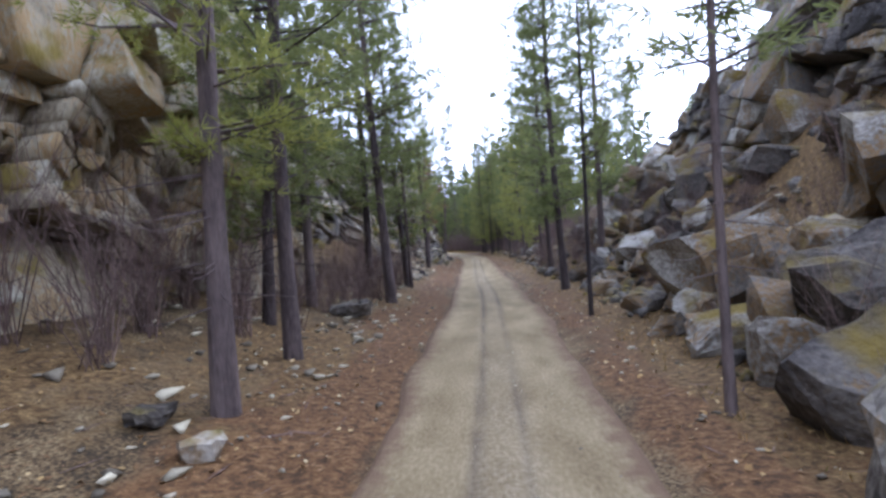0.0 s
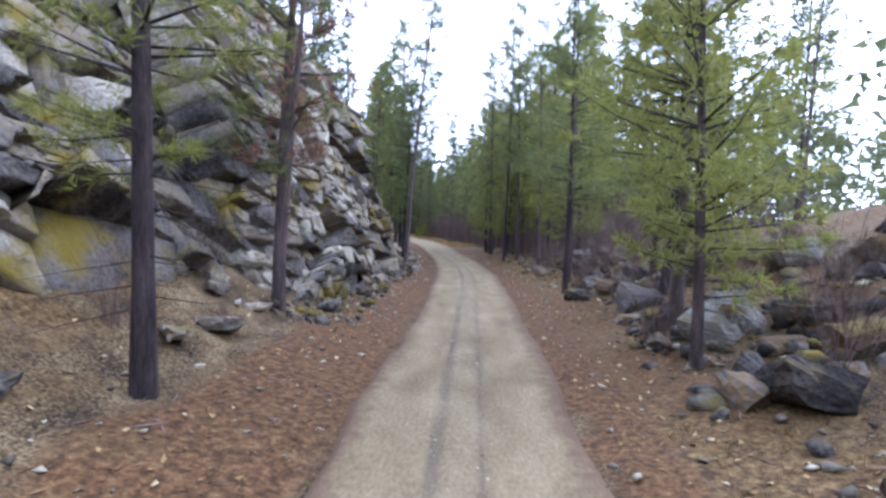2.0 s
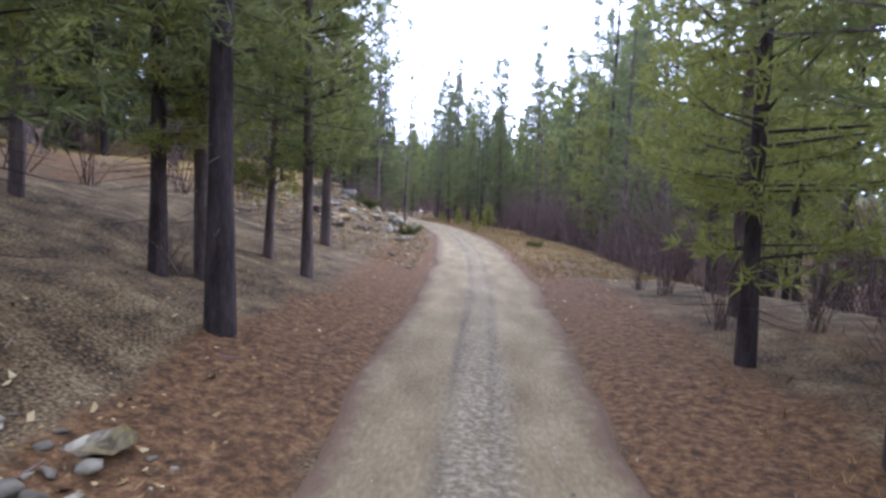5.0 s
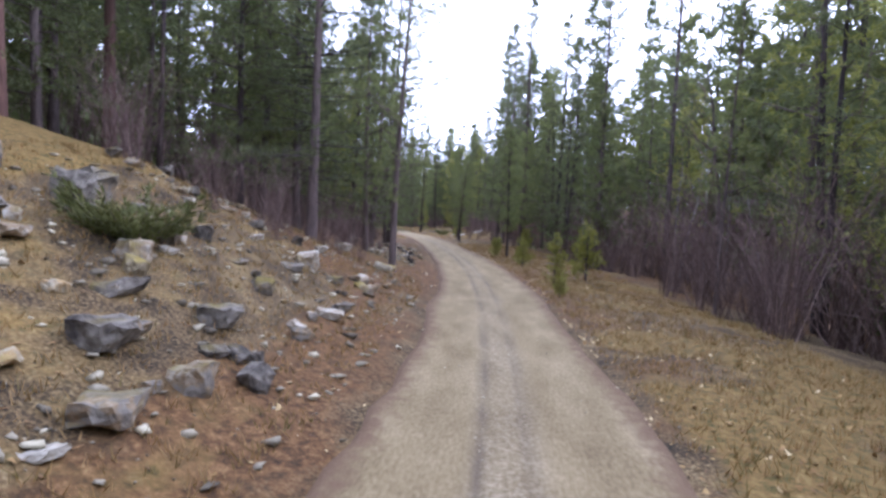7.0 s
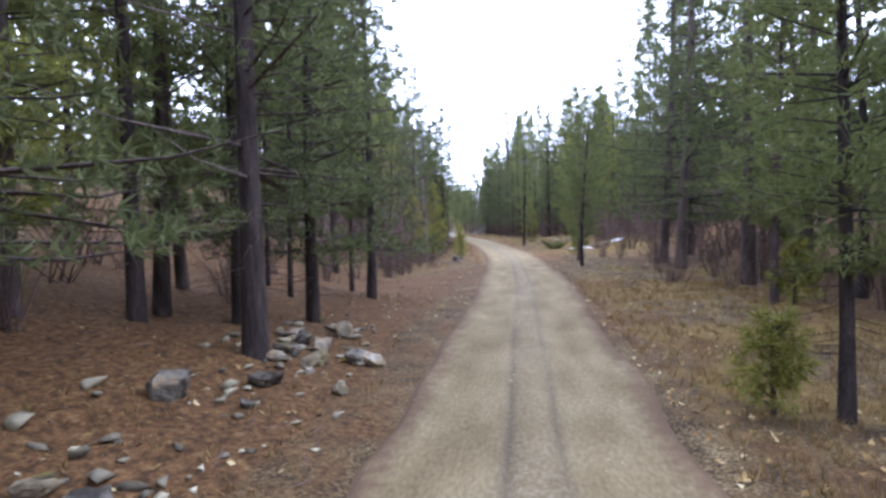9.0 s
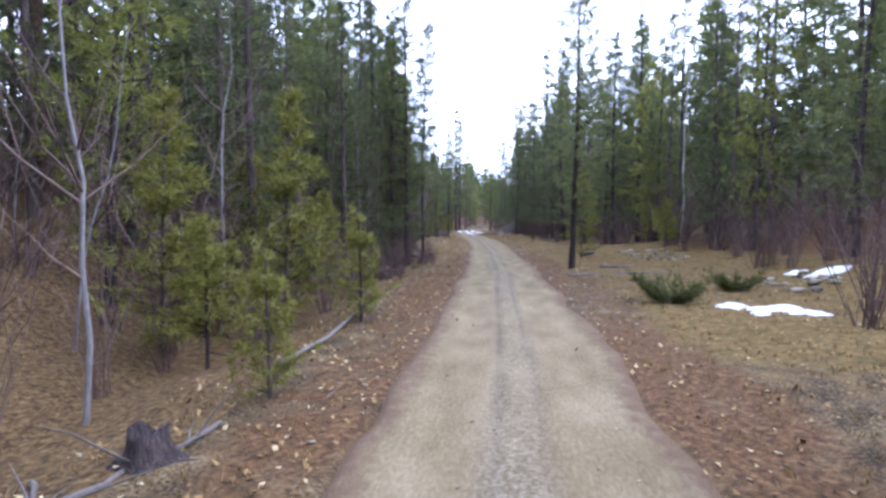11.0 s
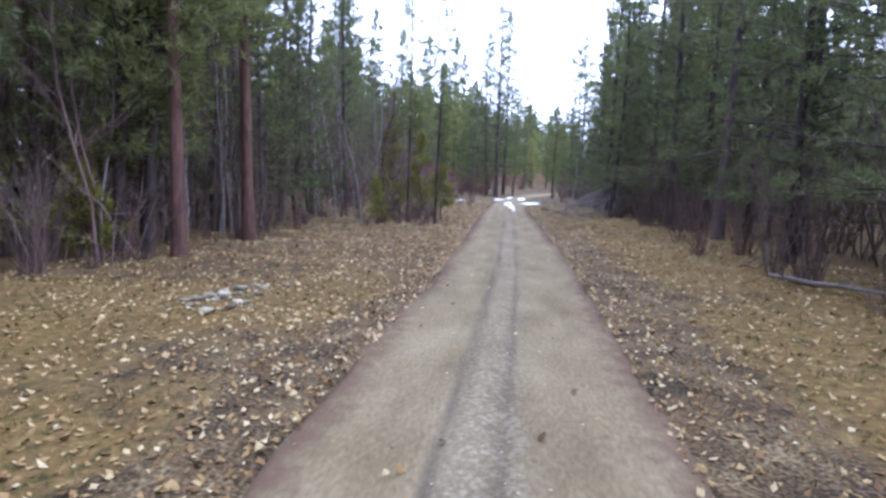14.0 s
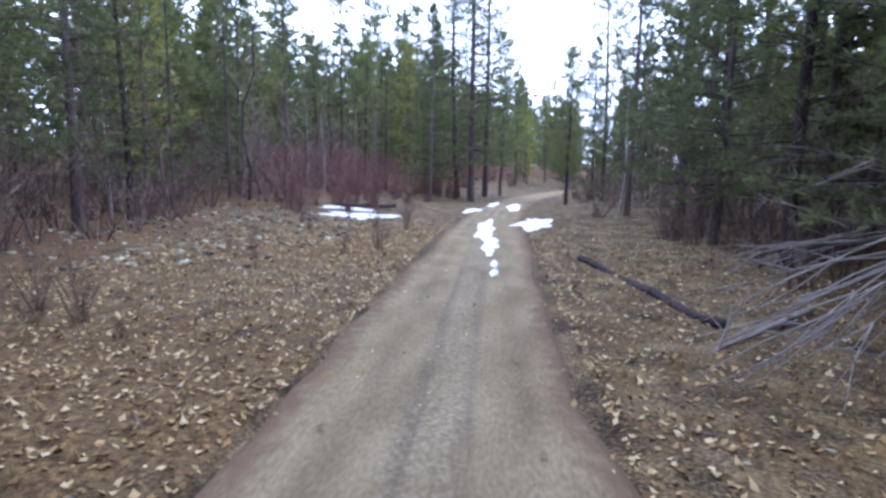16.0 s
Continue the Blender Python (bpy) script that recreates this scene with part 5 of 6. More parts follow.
# ---- logs, stumps, dead branches ----
def log(s0, d0, s1, d1, r0, r1, label, lift=(0.0, 0.0), name="fallen_log", material=None, twigs=0, seed=0):
    rng = np.random.default_rng(seed + 900)
    a, b = place(s0, d0), place(s1, d1)
    a.z, b.z = a.z + r0 * 0.8 + lift[0], b.z + r1 * 0.8 + lift[1]
    t = np.linspace(0, 1, 9)
    pts = np.array(a)[None] * (1 - t)[:, None] + np.array(b)[None] * t[:, None] + rng.normal(0, 0.012, (9, 3)) * (b - a).length ** 0.5
    rad = (r0 + (r1 - r0) * t) * (1 + rng.normal(0, 0.05, 9))
    paths = [np.column_stack([pts, rad])]
    for _ in range(twigs):
        q = rng.uniform(0.2, 1)
        base = np.array([np.interp(q, t, pts[:, c]) for c in range(3)])
        w = rng.normal(size=3) * (1, 1, 0.6) + [0, 0, 0.25]
        w *= rng.uniform(0.4, 1.3) / np.linalg.norm(w)
        u = np.linspace(0, 1, 4)
        arc = base + w * u[:, None] + rng.normal(0, 0.03, (4, 3)) * u[:, None] + np.array([0, 0, -0.12]) * (u**2)[:, None]
        paths.append(np.column_stack([arc, 0.016 * (1.1 - u)]))
    v, f = tubes(paths, 8 if not twigs else 5)
    caps = [np.arange(8 if not twigs else 5)[::-1][None], (len(t) - 1) * (8 if not twigs else 5) + np.arange(8 if not twigs else 5)[None]]
    me = mesh_of(name, v, [f, *caps], material or DEADWOOD)
    return tagged(new(name, me), label, "log")


GREY_LOG = "weathered grey fallen log lying on the ground"
log(156.5, 3.5, 166.5, 3.2, 0.05, 0.03, "long thin grey pole fallen along the ditch edge", seed=1)
log(152.2, 3.6, 154.6, 3.2, 0.035, 0.025, "bleached broken branch beside a stump", seed=18, twigs=8)
log(153.2, 4.2, 152.0, 3.0, 0.03, 0.02, "bleached broken branch beside a stump", seed=19, twigs=7)
log(176.6, 3.8, 181.8, 3.45, 0.06, 0.05, "dark rotting log along the ditch edge", seed=2, material=BARK, twigs=6)
log(170.4, 6.4, 172.0, 4.6, 0.05, 0.05, "broken stick leaning in the ditch", (1.2, 0), name="dead_stick", seed=3)
log(170.3, -2.5, 170.9, -6.6, 0.06, 0.05, GREY_LOG, seed=4)
log(171.9, -4.0, 172.3, -5.4, 0.07, 0.05, "short broken log with pale yellow wood", seed=5)
log(180.5, -4.8, 181.2, -5.6, 0.12, 0.09, "short grey log lying in the grass", seed=6)
log(125.5, -6.2, 121.5, -4.4, 0.04, 0.06, GREY_LOG, seed=7)
log(130.0, -7.2, 128.0, -5.8, 0.06, 0.06, GREY_LOG, seed=8)
log(29.5, 5.2, 31.5, 3.6, 0.05, 0.03, "dark dead branch among the stones", seed=9, twigs=5)
log(31.0, 4.6, 32.8, 3.3, 0.07, 0.05, "dark rotting log on stony ground", seed=10, material=BARK)
log(230.5, -2.5, 224.5, -3.6, 0.09, 0.07, "dark fallen trunk at the track side", seed=11, material=BARK)
log(225.3, -5.0, 223.5, -3.0, 0.05, 0.03, "grey dead branch with bare twigs", seed=12, twigs=9)
log(245.5, 5.2, 244.5, 8.2, 0.12, 0.10, "dark log with snow beside it", seed=13, material=BARK)
log(199.0, -7.0, 203.0, -5.4, 0.05, 0.04, "grey dead branch with bare twigs", (0.3, 0.1), seed=14, twigs=8)
log(208.0, -7.5, 205.0, -6.2, 0.05, 0.03, "grey dead branch with bare twigs", (0.25, 0.1), seed=15, twigs=8)
log(178.0, 5.2, 184.0, 6.5, 0.05, 0.05, GREY_LOG, seed=16)
log(195.0, 9.0, 190.0, 7.4, 0.05, 0.04, GREY_LOG, (0.2, 0.1), seed=17, twigs=4)


def fallen_crown(s, d, seed, count, reach, turn, rise=1.7):
    """The bleached top of a fallen tree: a raised stem end from which long bare limbs fan down to the ground."""
    rng = np.random.default_rng(seed)
    hub = np.array([0, 0, rise])
    root = tagged(new("fallen_treetop"), "bleached fallen treetop with long bare branches", "dead branch")
    v, f = tubes([np.column_stack([np.linspace([-2.4, 0.2, rise + 0.5], [0.5, 0, rise - 0.2], 6), np.linspace(0.09, 0.04, 6)])], 7)
    part("stem", mesh_of("stem", v, f, DEADWOOD, smooth=True), root)
    for _ in range(count):
        b = hub + np.array([rng.uniform(-1.2, 0.5), 0, rng.uniform(-0.3, 0.25)])
        a, L = rng.normal(0, 0.62), reach * rng.uniform(0.55, 1.1)
        e = np.array([math.cos(a) * L, math.sin(a) * L, rng.uniform(0.02, 0.5) if rng.random() < 0.75 else rise * rng.uniform(0.7, 1.5)])
        u = np.linspace(0, 1, 7)
        arc = b * (1 - u)[:, None] + e * u[:, None] + np.array([0, 0, 0.22 * L]) * (u * (1 - u))[:, None] + rng.normal(0, 0.03, (7, 3)) * u[:, None]
        paths = [np.column_stack([arc, 0.022 * (1.1 - u)])]
        for _ in range(4):
            k = int(rng.integers(2, 6))
            w = (arc[6] - arc[2]) * rng.uniform(0.25, 0.55) + rng.normal(0, 0.22, 3)
            tip = arc[k] + w
            tip[2] = max(tip[2], 0.02)
            paths.append(np.column_stack([np.stack([arc[k], (arc[k] + tip) / 2 + rng.normal(0, 0.03, 3), tip]), [0.012, 0.008, 0.004]]))
        v, f = tubes(paths, 5)
        part("limb", mesh_of("limb", v, f, DEADWOOD), root)
    root.matrix_world = spot(s, d, turn, 1.0)


fallen_crown(223.2, -5.7, 500, 26, 3.4, heading(223) + 40)
fallen_crown(226.5, -6.6, 501, 9, 2.6, heading(226) + 0, 1.0)


def stump(s, d, size, seed):
    """A splintered grey stump with roots."""
    rng = np.random.default_rng(seed)
    n = 14
    a = np.arange(n) * 2 * np.pi / n
    rows = []
    for z, r in ((-0.1, 0.62), (0.02, 0.5), (0.12, 0.36), (0.3, 0.3), (0.45, 0.27)):
        k = r * (1 + 0.16 * np.sin(a * 4 + seed) + rng.normal(0, 0.06, n))
        zz = z + (rng.uniform(-0.08, 0.16, n) if z > 0.4 else 0)
        rows.append(np.column_stack([k * np.cos(a), k * np.sin(a), np.broadcast_to(zz, n)]))
    v = np.concatenate(rows)
    f = np.concatenate([np.stack([k * n + np.arange(n), k * n + (np.arange(n) + 1) % n, (k + 1) * n + (np.arange(n) + 1) % n, (k + 1) * n + np.arange(n)], 1) for k in range(4)])
    v = np.vstack([v, [[0, 0, 0.3]]])
    cap = np.stack([4 * n + np.arange(n), 4 * n + (np.arange(n) + 1) % n, np.full(n, len(v) - 1)], 1)
    ob = tagged(new("tree_stump", mesh_of("tree_stump", v, [f, cap], BARK)), "splintered weathered grey tree stump", "stump")
    ob.matrix_world = spot(s, d, seed * 40, size)


stump(153.6, 3.35, 0.6, 1)
stump(180.0, 3.75, 0.7, 3)
stump(175.7, -3.5, 0.35, 4)
stump(29.5, 3.1, 0.5, 2)

# ---- snow left in patches ----
def snow(s, d, long_, wide, seed, sink=0.0):
    rng = np.random.default_rng(seed)
    n, rings = 30, 6
    a = np.arange(n) * 2 * np.pi / n
    edge = 1 + 0.25 * np.sin(2 * a + seed) + 0.18 * np.sin(5 * a + 2 * seed) + rng.normal(0, 0.1, n)
    sv, dv, hv = [s], [d], [0.07]
    for k in range(1, rings + 1):
        f = k / rings
        sv += list(s + long_ * f * edge * np.cos(a))
        dv += list(d + wide * f * edge * np.sin(a))
        hv += list(0.07 * (1 - f**2) - 0.03 * (k == rings) + rng.normal(0, 0.008, n))
    p = at(np.array(sv), np.array(dv))
    z = np.maximum(height(sv, dv), np.where(np.abs(dv) < 1.7, 0.03, -9)) + hv
    f1 = np.stack([np.zeros(n, int), 1 + np.arange(n), 1 + (np.arange(n) + 1) % n], 1)
    f2 = np.concatenate([np.stack([1 + k * n + np.arange(n), 1 + (k + 1) * n + np.arange(n), 1 + (k + 1) * n + (np.arange(n) + 1) % n, 1 + k * n + (np.arange(n) + 1) % n], 1) for k in range(rings - 1)])
    tagged(new("snow_patch", mesh_of("snow_patch", np.column_stack([p, z]), [f1, f2], SNOW, smooth=True)), "thin melting patch of old white snow on the ground", "snow", "snow patches")


for k, (s, d, a, b) in enumerate([(237.5, 0.0, 3.4, 0.4), (233.0, -0.3, 1.7, 0.28), (240.3, -1.9, 2.6, 0.75), (247, 1.4, 1.6, 0.35), (241.5, 6.0, 1.2, 1.6), (251, -0.6, 3.0, 0.4), (253, 0.9, 2.0, 0.3), (229.6, -0.45, 0.35, 0.1), (228.4, -0.45, 0.25, 0.1),
                                  (162.5, -5.2, 0.7, 0.3), (161.6, -5.6, 0.5, 0.4), (161.0, -6.0, 0.3, 0.35), (162.0, -6.1, 0.25, 0.25), (161.2, -5.2, 0.2, 0.2), (167.0, -10.0, 0.3, 0.8), (167.8, -9.4, 0.3, 0.4), (244, 7.5, 0.6, 1.3)] ):
    snow(s, d, a, b, k + 1)


# ---- boulders that can be told apart ----
TALUS = "large angular grey block at the foot of the talus"
for s, d, size, turn, tilt, kind, warm in [
        (11.2, -4.5, 2.2, 200, (10, 10), 2, False), (5.2, -3.4, 1.4, 30, (20, -25), 2, False), (6.8, -3.3, 1.2, 80, (10, 15), 4, False), (8.6, -3.5, 1.3, 160, (-10, 15), 0, False), (10.2, -3.4, 0.9, 220, (15, 5), 5, False), (12.5, -3.5, 1.1, 20, (5, 5), 1, False), (7.2, -4.6, 2.1, 70, (-30, 25), 0, False), (7.6, -3.9, 1.3, 10, (35, 10), 4, False), (9.4, -5.0, 1.9, 120, (15, 30), 5, False),
        (6.0, -6.0, 2.3, 200, (-15, -30), 1, False), (10.5, -4.2, 1.1, 250, (10, 10), 3, False), (12.0, -5.4, 1.7, 300, (25, -20), 2, False), (8.2, -6.6, 2.2, 160, (30, 15), 5, False),
        (3.5, -2.75, 1.3, 80, (10, -10), 4, False), (4.0, -5.2, 2.0, 140, (0, 30), 2, False), (14.2, -5.0, 1.5, 15, (-20, 20), 0, False), (16.5, -4.6, 1.2, 95, (20, 5), 1, False)]:
    boulder(s, d, size, turn, tilt, kind, warm=warm, label=TALUS, group="talus boulders")
for s, d, size, turn, tilt, kind, warm, label in [
        (4.9, 2.75, 0.42, 40, (5, 5), 0, False, "grey rounded rock on needle litter"), (5.4, 3.6, 0.5, 90, (0, 8), 1, False, "grey flat rock on stony ground"), (14.2, 3.6, 0.85, 20, (5, -8), 5, False, "grey boulder beside a pine"),
        (26.3, 3.3, 0.75, 60, (0, 10), 1, False, "grey slab with a pale stone on it"), (26.2, 3.2, 0.5, 75, (0, 5), 3, True, "pale flat stone lying on a slab"), (20.5, 4.4, 0.6, 10, (12, 0), 4, False, "grey angular rock on the bank"),
        (39.4, -3.45, 0.7, 35, (10, 5), 0, False, "pale grey boulder at the track side"), (40.6, -4.6, 0.45, 80, (0, 15), 3, False, "grey slab at the track side"), (27.6, -3.0, 0.8, 140, (18, 0), 3, False, "flat grey slab tilted on the bank"),
        (16.8, -3.4, 1.0, 60, (5, 5), 5, False, "grey boulder among brown leaves"), (61.5, 2.6, 0.55, 15, (0, 0), 1, False, "flat grey stone on orange needles"), (65.0, 3.1, 0.8, 70, (8, 0), 5, False, "grey block fallen from the outcrop"),
        (57.9, -2.75, 0.42, 20, (6, 0), 3, True, "pale flat rock at the track side"), (58.2, 2.3, 0.42, 60, (0, 0), 1, False, "flat grey stone on orange needles"), (62.6, 2.6, 0.42, 20, (20, 0), 4, True, "yellow angular stone on rubble"), (63.8, 3.3, 0.5, 110, (15, 5), 2, True, "yellow angular stone on rubble"), (60.6, -3.9, 0.5, 30, (0, 6), 3, False, "pale flat rock at the track side"),
        (57.6, -5.2, 1.0, 200, (10, 10), 2, False, "grey mossy boulder on the bank"), (54.2, -5.6, 1.2, 100, (10, -10), 5, False, "grey mossy boulder on the bank"), (47.5, -5.6, 1.1, 45, (0, 20), 0, False, "grey boulder on the bank"),
        (110.9, 3.15, 0.62, 10, (5, 8), 1, True, "large pale rock on brown litter"), (112.2, 4.7, 0.6, 50, (5, 8), 0, False, "grey rock on brown litter under the pines"), (94.3, 5.4, 0.45, 20, (0, 5), 2, True, "yellowish block on the bank"), (91.3, 2.85, 0.32, 70, (30, 5), 4, True, "yellow angular stone on the bank"), (92.8, 3.35, 0.5, 130, (5, 8), 0, False, "pale grey rock beside a juniper"), (91.7, 3.55, 0.42, 20, (0, -8), 4, False, "grey rock half sunk in the bank"), (92.7, 2.75, 0.42, 60, (0, 0), 1, False, "pale flat stone at the bank foot"), (95.6, 4.4, 0.6, 110, (8, 0), 5, False, "grey rock half sunk in the bank"), (98.3, 3.8, 0.6, 30, (0, 10), 0, False, "pale grey rock half sunk in the bank"), (101.8, 6.6, 0.95, 15, (0, 0), 2, False, "square grey boulder on the bank"), (100.0, 3.5, 0.55, 40, (0, 8), 0, False, "pale grey rock half sunk in the bank"), (99.5, 4.4, 0.5, 90, (5, 0), 3, False, "pale grey rock half sunk in the bank"), (97.3, 3.05, 0.6, 120, (0, 10), 1, False, "grey slab half sunk in the bank"), (98.4, 2.95, 0.42, 10, (0, 0), 4, False, "grey rock half sunk in the bank"), (118.5, 3.3, 0.5, 20, (5, 5), 3, False, "pale broken rock below the pines"), (120.4, 5.5, 0.6, 60, (0, 0), 2, False, "grey rock on orange needles"), (97.0, 7.6, 0.9, 15, (10, 0), 4, False, "dark rounded boulder on the bank"), (90.1, 3.0, 0.32, 200, (0, 0), 5, False, "grey stone half sunk in the bank"), (91.8, 2.15, 0.28, 20, (0, 0), 3, True, "pale flat stone at the bank foot"), (105.3, 4.1, 0.55, 50, (0, 0), 4, False, "grey rock on the grassy bank"),
        (172.8, 5.3, 1.2, 30, (0, 0), 5, False, "grey boulder in the ditch"), (174.0, 6.0, 1.0, 120, (8, 0), 2, False, "grey boulder in the ditch"), (181.6, 4.6, 0.8, 80, (0, 0), 1, False, "flat grey slab at the ditch edge"), (165.5, 4.4, 0.4, 0, (0, 0), 4, False, "brown rock at the ditch edge")]:
    boulder(s, d, size, turn, tilt, kind, sink=0.1, warm=warm, label=label)
rng = np.random.default_rng(31)
for i in range(130):  # stones lying on the open bank
    s, d = rng.uniform(88, 108), rng.uniform(2.6, 8.5)
    boulder(s, d, rng.uniform(0.16, 0.46), rng.uniform(0, 360), (rng.uniform(-15, 15), rng.uniform(-15, 15)), int(rng.integers(0, 6)), sink=0.12, warm=rng.random() < 0.2, label="grey stone half sunk in the grassy bank", group="bank stones")
for i in range(70):
    s = rng.choice([118.2, 122.5, 128.5]) + rng.normal(0, 1.3)
    d = 3.4 + rng.normal(0, 0.55)
    boulder(s, d, rng.uniform(0.12, 0.4), rng.uniform(0, 360), (rng.uniform(-20, 20), rng.uniform(-20, 20)), int(rng.integers(0, 6)), sink=0.05, warm=rng.random() < 0.4, label="pale grey stone in the rubble below the firs", group="rubble stones")
for i in range(60):  # rock debris at the cliff feet
    s = rng.uniform(20, 72)
    d = np.interp(s, [20, 30, 45, 58, 62, 72], [5.4, 4.6, 3.6, 2.9, 3.2, 3.0]) + rng.uniform(-0.6, 0.8)
    boulder(s, d, rng.uniform(0.16, 0.62) * (0.6 if s > 56 else 1.0), rng.uniform(0, 360), (rng.uniform(-25, 25), rng.uniform(-25, 25)), int(rng.integers(0, 6)), sink=0.05, warm=s > 60, label="angular rock fallen from the cliff", group="fallen rocks")


# ---- loose stones, leaves, litter, grass ----
def pebble(seed, dims):
    rng = np.random.default_rng(seed)
    bm = bmesh.new()
    for _ in range(9):
        p = rng.normal(size=3)
        p = p / (np.abs(p).max() * 1.1)
        bm.verts.new(p * np.array(dims) * 0.5 * rng.uniform(0.8, 1.1))
    res = bmesh.ops.convex_hull(bm, input=bm.verts)
    bmesh.ops.delete(bm, geom=[g for g in res["geom_interior"] if isinstance(g, bmesh.types.BMVert)], context="VERTS")
    bmesh.ops.triangulate(bm, faces=bm.faces)
    me = bpy.data.meshes.new("pebble")
    bm.to_mesh(me)
    bm.free()
    me.materials.append(STONE)
    return me


PEBBLES = [pebble(600 + i, dims) for i, dims in enumerate([(1, 0.8, 0.45), (1.1, 0.7, 0.35), (0.9, 0.9, 0.55), (1.2, 0.7, 0.28)])]


def strew(n, s0, s1, d0, d1, z0, z1, power=2.0, lift=0.1):
    """Rows for scatter(): n pieces between the distances d0 and d1, mostly small."""
    size = z0 + (z1 - z0) * rng.random(n) ** power
    return np.column_stack([rng.uniform(s0, s1, n), rng.uniform(d0, d1, n), size, rng.uniform(0, 6.28, n), rng.integers(0, 4, n), np.full(n, lift)])


scatter("roadside_stones", "small pale stones scattered along the track edges", PEBBLES, np.vstack([
    strew(1100, -2, 72, 1.4, 4.2, 0.02, 0.16, 3), strew(1200, -2, 72, -4.2, -1.4, 0.02, 0.16, 3), strew(420, 84, 150, 1.5, 4.5, 0.02, 0.16, 3), strew(330, 84, 150, -4, -1.5, 0.02, 0.10, 3),
    strew(420, 150, 240, 1.6, 4.5, 0.02, 0.12, 3), strew(420, 150, 240, -5, -1.6, 0.02, 0.10, 3)]))
scatter("rubble", "broken pale rock rubble below the cliffs", PEBBLES, np.vstack([
    strew(520, 44, 60, 2.0, 3.2, 0.03, 0.2, 2.4), strew(450, 58, 72, 2.0, 4.0, 0.04, 0.26, 2), strew(260, 18, 34, 3.0, 5.5, 0.05, 0.35, 2), strew(520, -3, 20, 2.4, 7.0, 0.04, 0.34, 2.2), strew(600, 26, 37, 2.7, 5.6, 0.05, 0.32, 2), strew(240, 60, 70, 2.2, 4.4, 0.06, 0.34, 1.5), strew(220, 116, 131, 2.4, 4.6, 0.05, 0.34, 1.6)]))
scatter("scree", "loose scree stones on the talus slope", PEBBLES, np.vstack([strew(1000, -5, 45, -10, -3.0, 0.05, 0.32, 2), strew(400, 40, 66, -7, -3.0, 0.05, 0.3, 2)]))
DARK_PEBBLES = [pebble(640 + i, dims) for i, dims in enumerate([(1, 0.8, 0.6), (1.1, 0.7, 0.5), (0.9, 0.9, 0.7)])]
for me in DARK_PEBBLES:
    me.materials[0] = ROCK
scatter("talus_rubble", "dark broken rock between the talus blocks", DARK_PEBBLES, np.vstack([strew(1400, -5, 45, -10, -2.9, 0.12, 0.65, 1.7, 0.12), strew(260, 40, 66, -7, -2.9, 0.1, 0.5, 2, 0.12)]))
scatter("cliff_foot_rubble", "dark broken rock fallen at the foot of the cliffs", DARK_PEBBLES, strew(520, 43, 60, 2.4, 4.0, 0.06, 0.42, 2))
scatter("bank_stones", "small stones on the grassy bank", PEBBLES, strew(1900, 84, 112, 1.9, 8.0, 0.03, 0.26, 2.4))
scatter("track_gravel", "loose gravel on the dirt track", PEBBLES, np.vstack([strew(4200, 0, 235, -0.3, 0.34, 0.012, 0.05, 2.2), strew(3400, 0, 235, -1.55, 1.55, 0.01, 0.06, 4)]))
scatter("gravel_bar", "grey river cobbles beside the track", PEBBLES, np.vstack([strew(900, 228, 242, 4.6, 13, 0.06, 0.32, 1.5), strew(60, 198, 200.5, 3.9, 5.0, 0.06, 0.3, 1.5), strew(60, 192, 194.5, -5.9, -4.7, 0.06, 0.34, 1.5),
                                                                                  strew(110, 176, 182, -9.5, -7, 0.06, 0.4, 1.5), strew(70, 180, 183, 3.8, 5.0, 0.06, 0.34, 1.5), strew(70, 164.5, 167.5, -9.5, -7.5, 0.06, 0.4, 1.5)]))


def litter(name, label, n_rows, size, material, category, curl=0.35, seed=1, rise=0.3):
    """Small flat curled pieces lying loose on the ground: rows of count, s0, s1, d0, d1, power of the fall-off away from d0."""
    r = np.random.default_rng(seed)
    s = np.concatenate([r.uniform(a, b, n) + r.normal(0, 3.5, n) for n, a, b, *_ in n_rows])
    d = np.concatenate([d0 + (d1 - d0) * r.random(n) ** p for n, _, _, d0, d1, p in n_rows])
    n = len(s)
    p = at(s, d)
    z = height(s, d) + 0.015
    z = np.maximum(z, np.where(np.abs(d) < 1.55, 0.045, -9))
    L = r.uniform(size[0], size[1], n)
    a = r.uniform(0, 6.28, n)
    wide = L * r.uniform(size[2] * 0.8, size[2] * 1.2, n)
    ux, uy = np.cos(a), np.sin(a)
    mid = np.column_stack([p, z])
    fwd = np.column_stack([ux, uy, r.normal(0, curl, n)]) * (L / 2)[:, None]
    side = np.column_stack([-uy, ux, r.normal(0, curl, n)]) * (wide / 2)[:, None]
    up = np.column_stack([0 * L, 0 * L, np.abs(r.normal(0, rise, n)) * L])
    v = np.stack([mid - fwd + up * 0.4, mid + side, mid + fwd + up, mid - side + up * 0.3], 1).reshape(-1, 3)
    b = np.arange(n)[:, None] * 4
    tagged(new(name, mesh_of(name, v, np.concatenate([b + [0, 1, 2], b + [0, 2, 3]]), material)), label, category, kind="stuff")


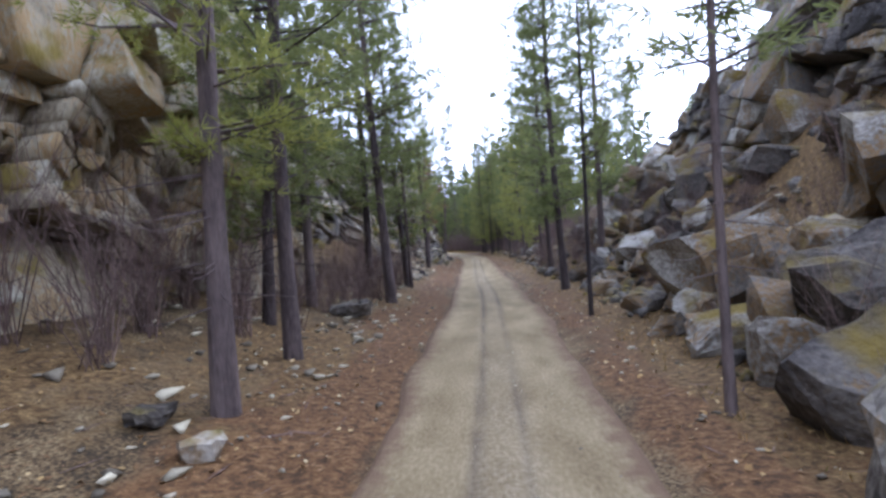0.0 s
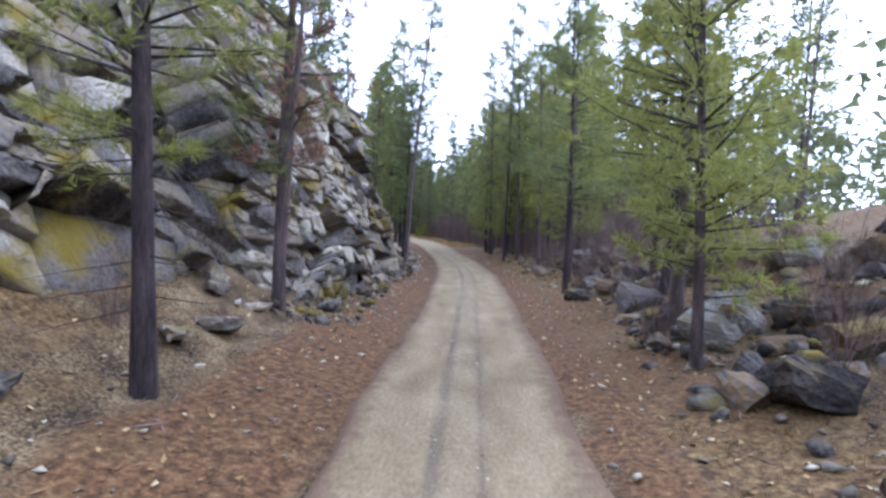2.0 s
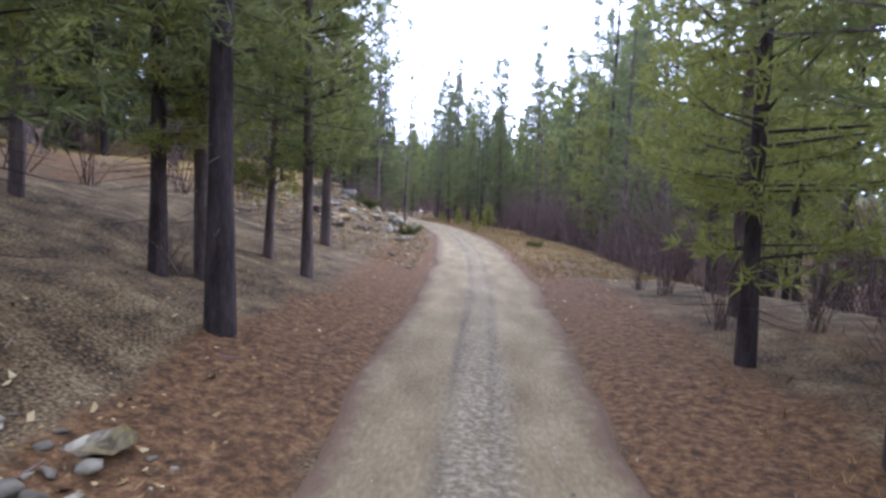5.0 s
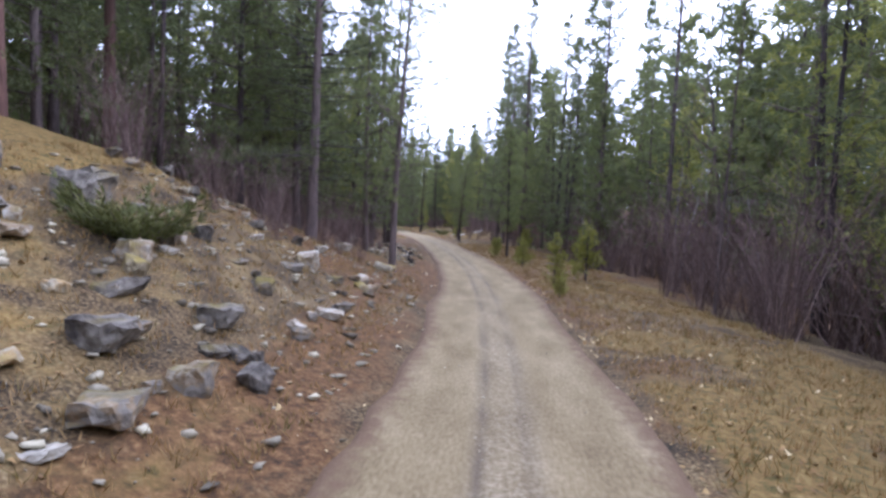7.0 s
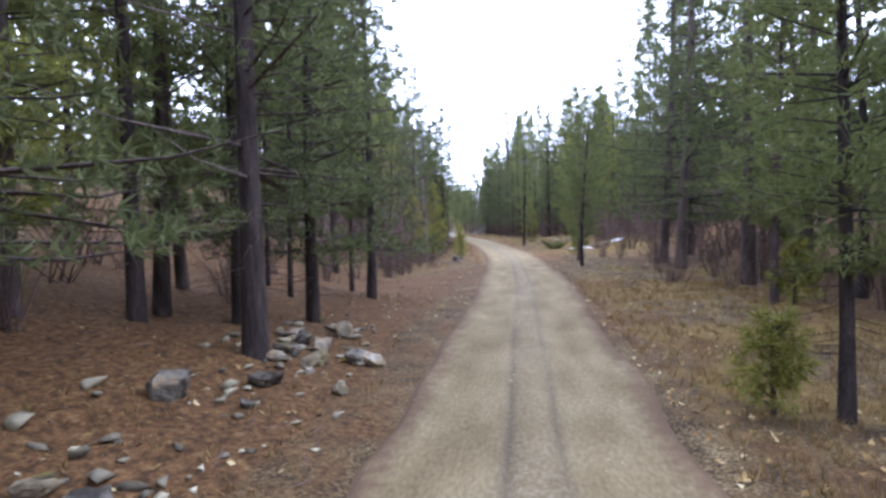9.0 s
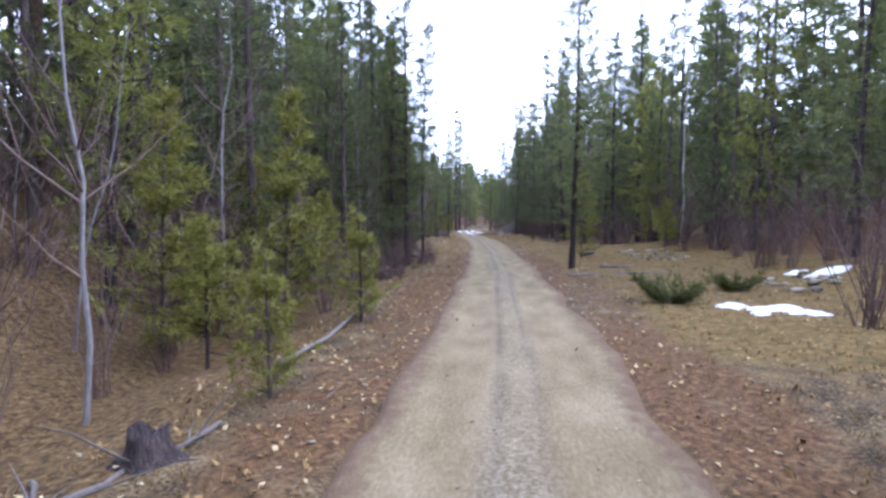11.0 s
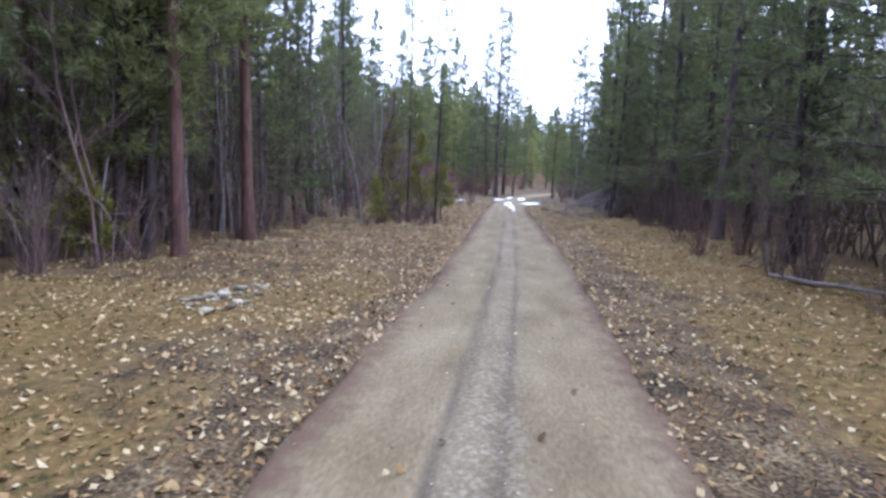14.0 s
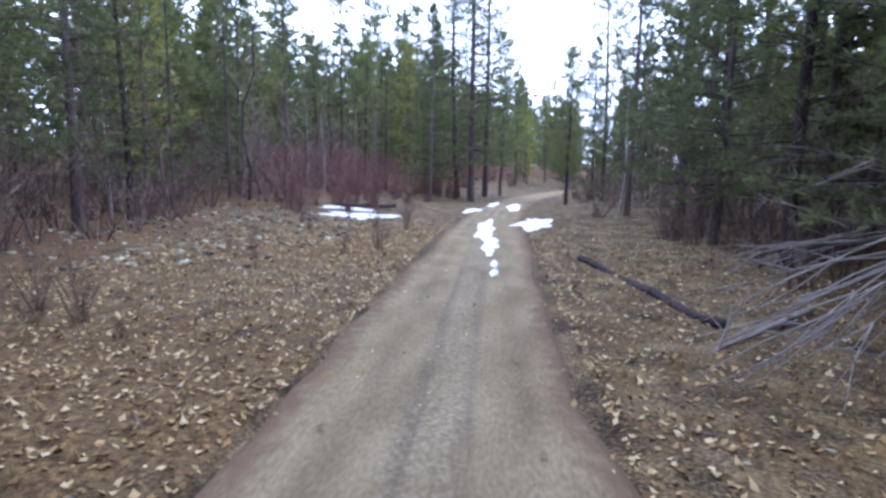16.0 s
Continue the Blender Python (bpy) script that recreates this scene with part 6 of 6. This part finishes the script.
litter("fallen_leaves", "pale brown and yellow fallen leaves", [
    (34000, 186, 238, 1.5, 9.5, 1.2), (17000, 190, 238, -1.5, -8.0, 1.3), (2800, 150, 190, -1.6, -8, 1.2), (2300, 150, 186, 1.6, 4.5, 1.2), (3600, 84, 150, -1.5, -6, 1.4), (900, 84, 150, 1.5, 7, 1.3),
    (500, 160, 235, -1.6, 1.6, 1), (2600, 0, 60, -1.6, -8, 1.1), (1600, 0, 60, 1.6, 6, 1.1), (1100, 60, 72, 2.0, 5, 1)], (0.035, 0.09, 0.75), LEAF, "leaves", seed=2)
litter("twig_litter", "dead twigs and bark bits on the forest floor", [(1500, 0, 70, 1.8, 6, 1), (1100, 0, 70, -1.8, -7, 1), (900, 104, 186, 1.8, 8, 1), (500, 150, 236, -2, -9, 1), (500, 186, 238, 2, 10, 1)], (0.12, 0.5, 0.05), TWIG, "litter", 0.06, seed=3, rise=0.02)
litter("needle_litter", "orange-brown fallen needle bunches", [(8200, -2, 76, 1.45, 4.4, 1), (7000, -2, 76, -1.45, -4.8, 1), (5600, 84, 186, 1.5, 6, 1), (5200, 84, 186, -1.6, -5, 1)], (0.04, 0.15, 0.2), LITTER, "litter", 0.1, seed=4, rise=0.05)


def grass(rows, seed=5):
    r = np.random.default_rng(seed)
    s = np.concatenate([r.uniform(a, b, n) for n, a, b, *_ in rows])
    d = np.concatenate([r.uniform(d0, d1, n) for n, _, _, d0, d1, *_ in rows])
    tall = np.concatenate([np.full(n, h) for n, *_, h in rows]) * r.uniform(0.5, 1.3, len(s))
    p, z = at(s, d), height(s, d)
    k = 6
    where = np.repeat(np.column_stack([p, z]), k, axis=0) + r.normal(0, 0.05, (len(s) * k, 3)) * (1, 1, 0)
    w = np.column_stack([r.normal(0, 0.45, (len(s) * k, 2)), np.ones(len(s) * k)])
    w *= (np.repeat(tall, k) * r.uniform(0.6, 1.1, len(s) * k))[:, None]
    a = r.uniform(0, 6.28, len(where))
    side = np.column_stack([np.cos(a), np.sin(a), 0 * a]) * 0.007
    v = np.stack([where - side, where + side, where + w], 1).reshape(-1, 3)
    tagged(new("grass", mesh_of("grass", v, np.arange(len(v)).reshape(-1, 3), GRASS)), "dry tan and olive grass on the verges", "grass", kind="stuff")


grass([(7500, 84, 140, -6.5, -1.7, 0.14), (5200, 84, 112, 1.9, 9, 0.12), (3600, 150, 186, -11, -1.9, 0.09), (3600, 186, 232, -8.5, -1.9, 0.08), (1300, 150, 186, 1.9, 4.2, 0.08), (1500, 186, 236, 2.0, 9.5, 0.11), (1800, 2, 76, -8, -2.2, 0.13), (500, 104, 136, 2, 5, 0.1)])
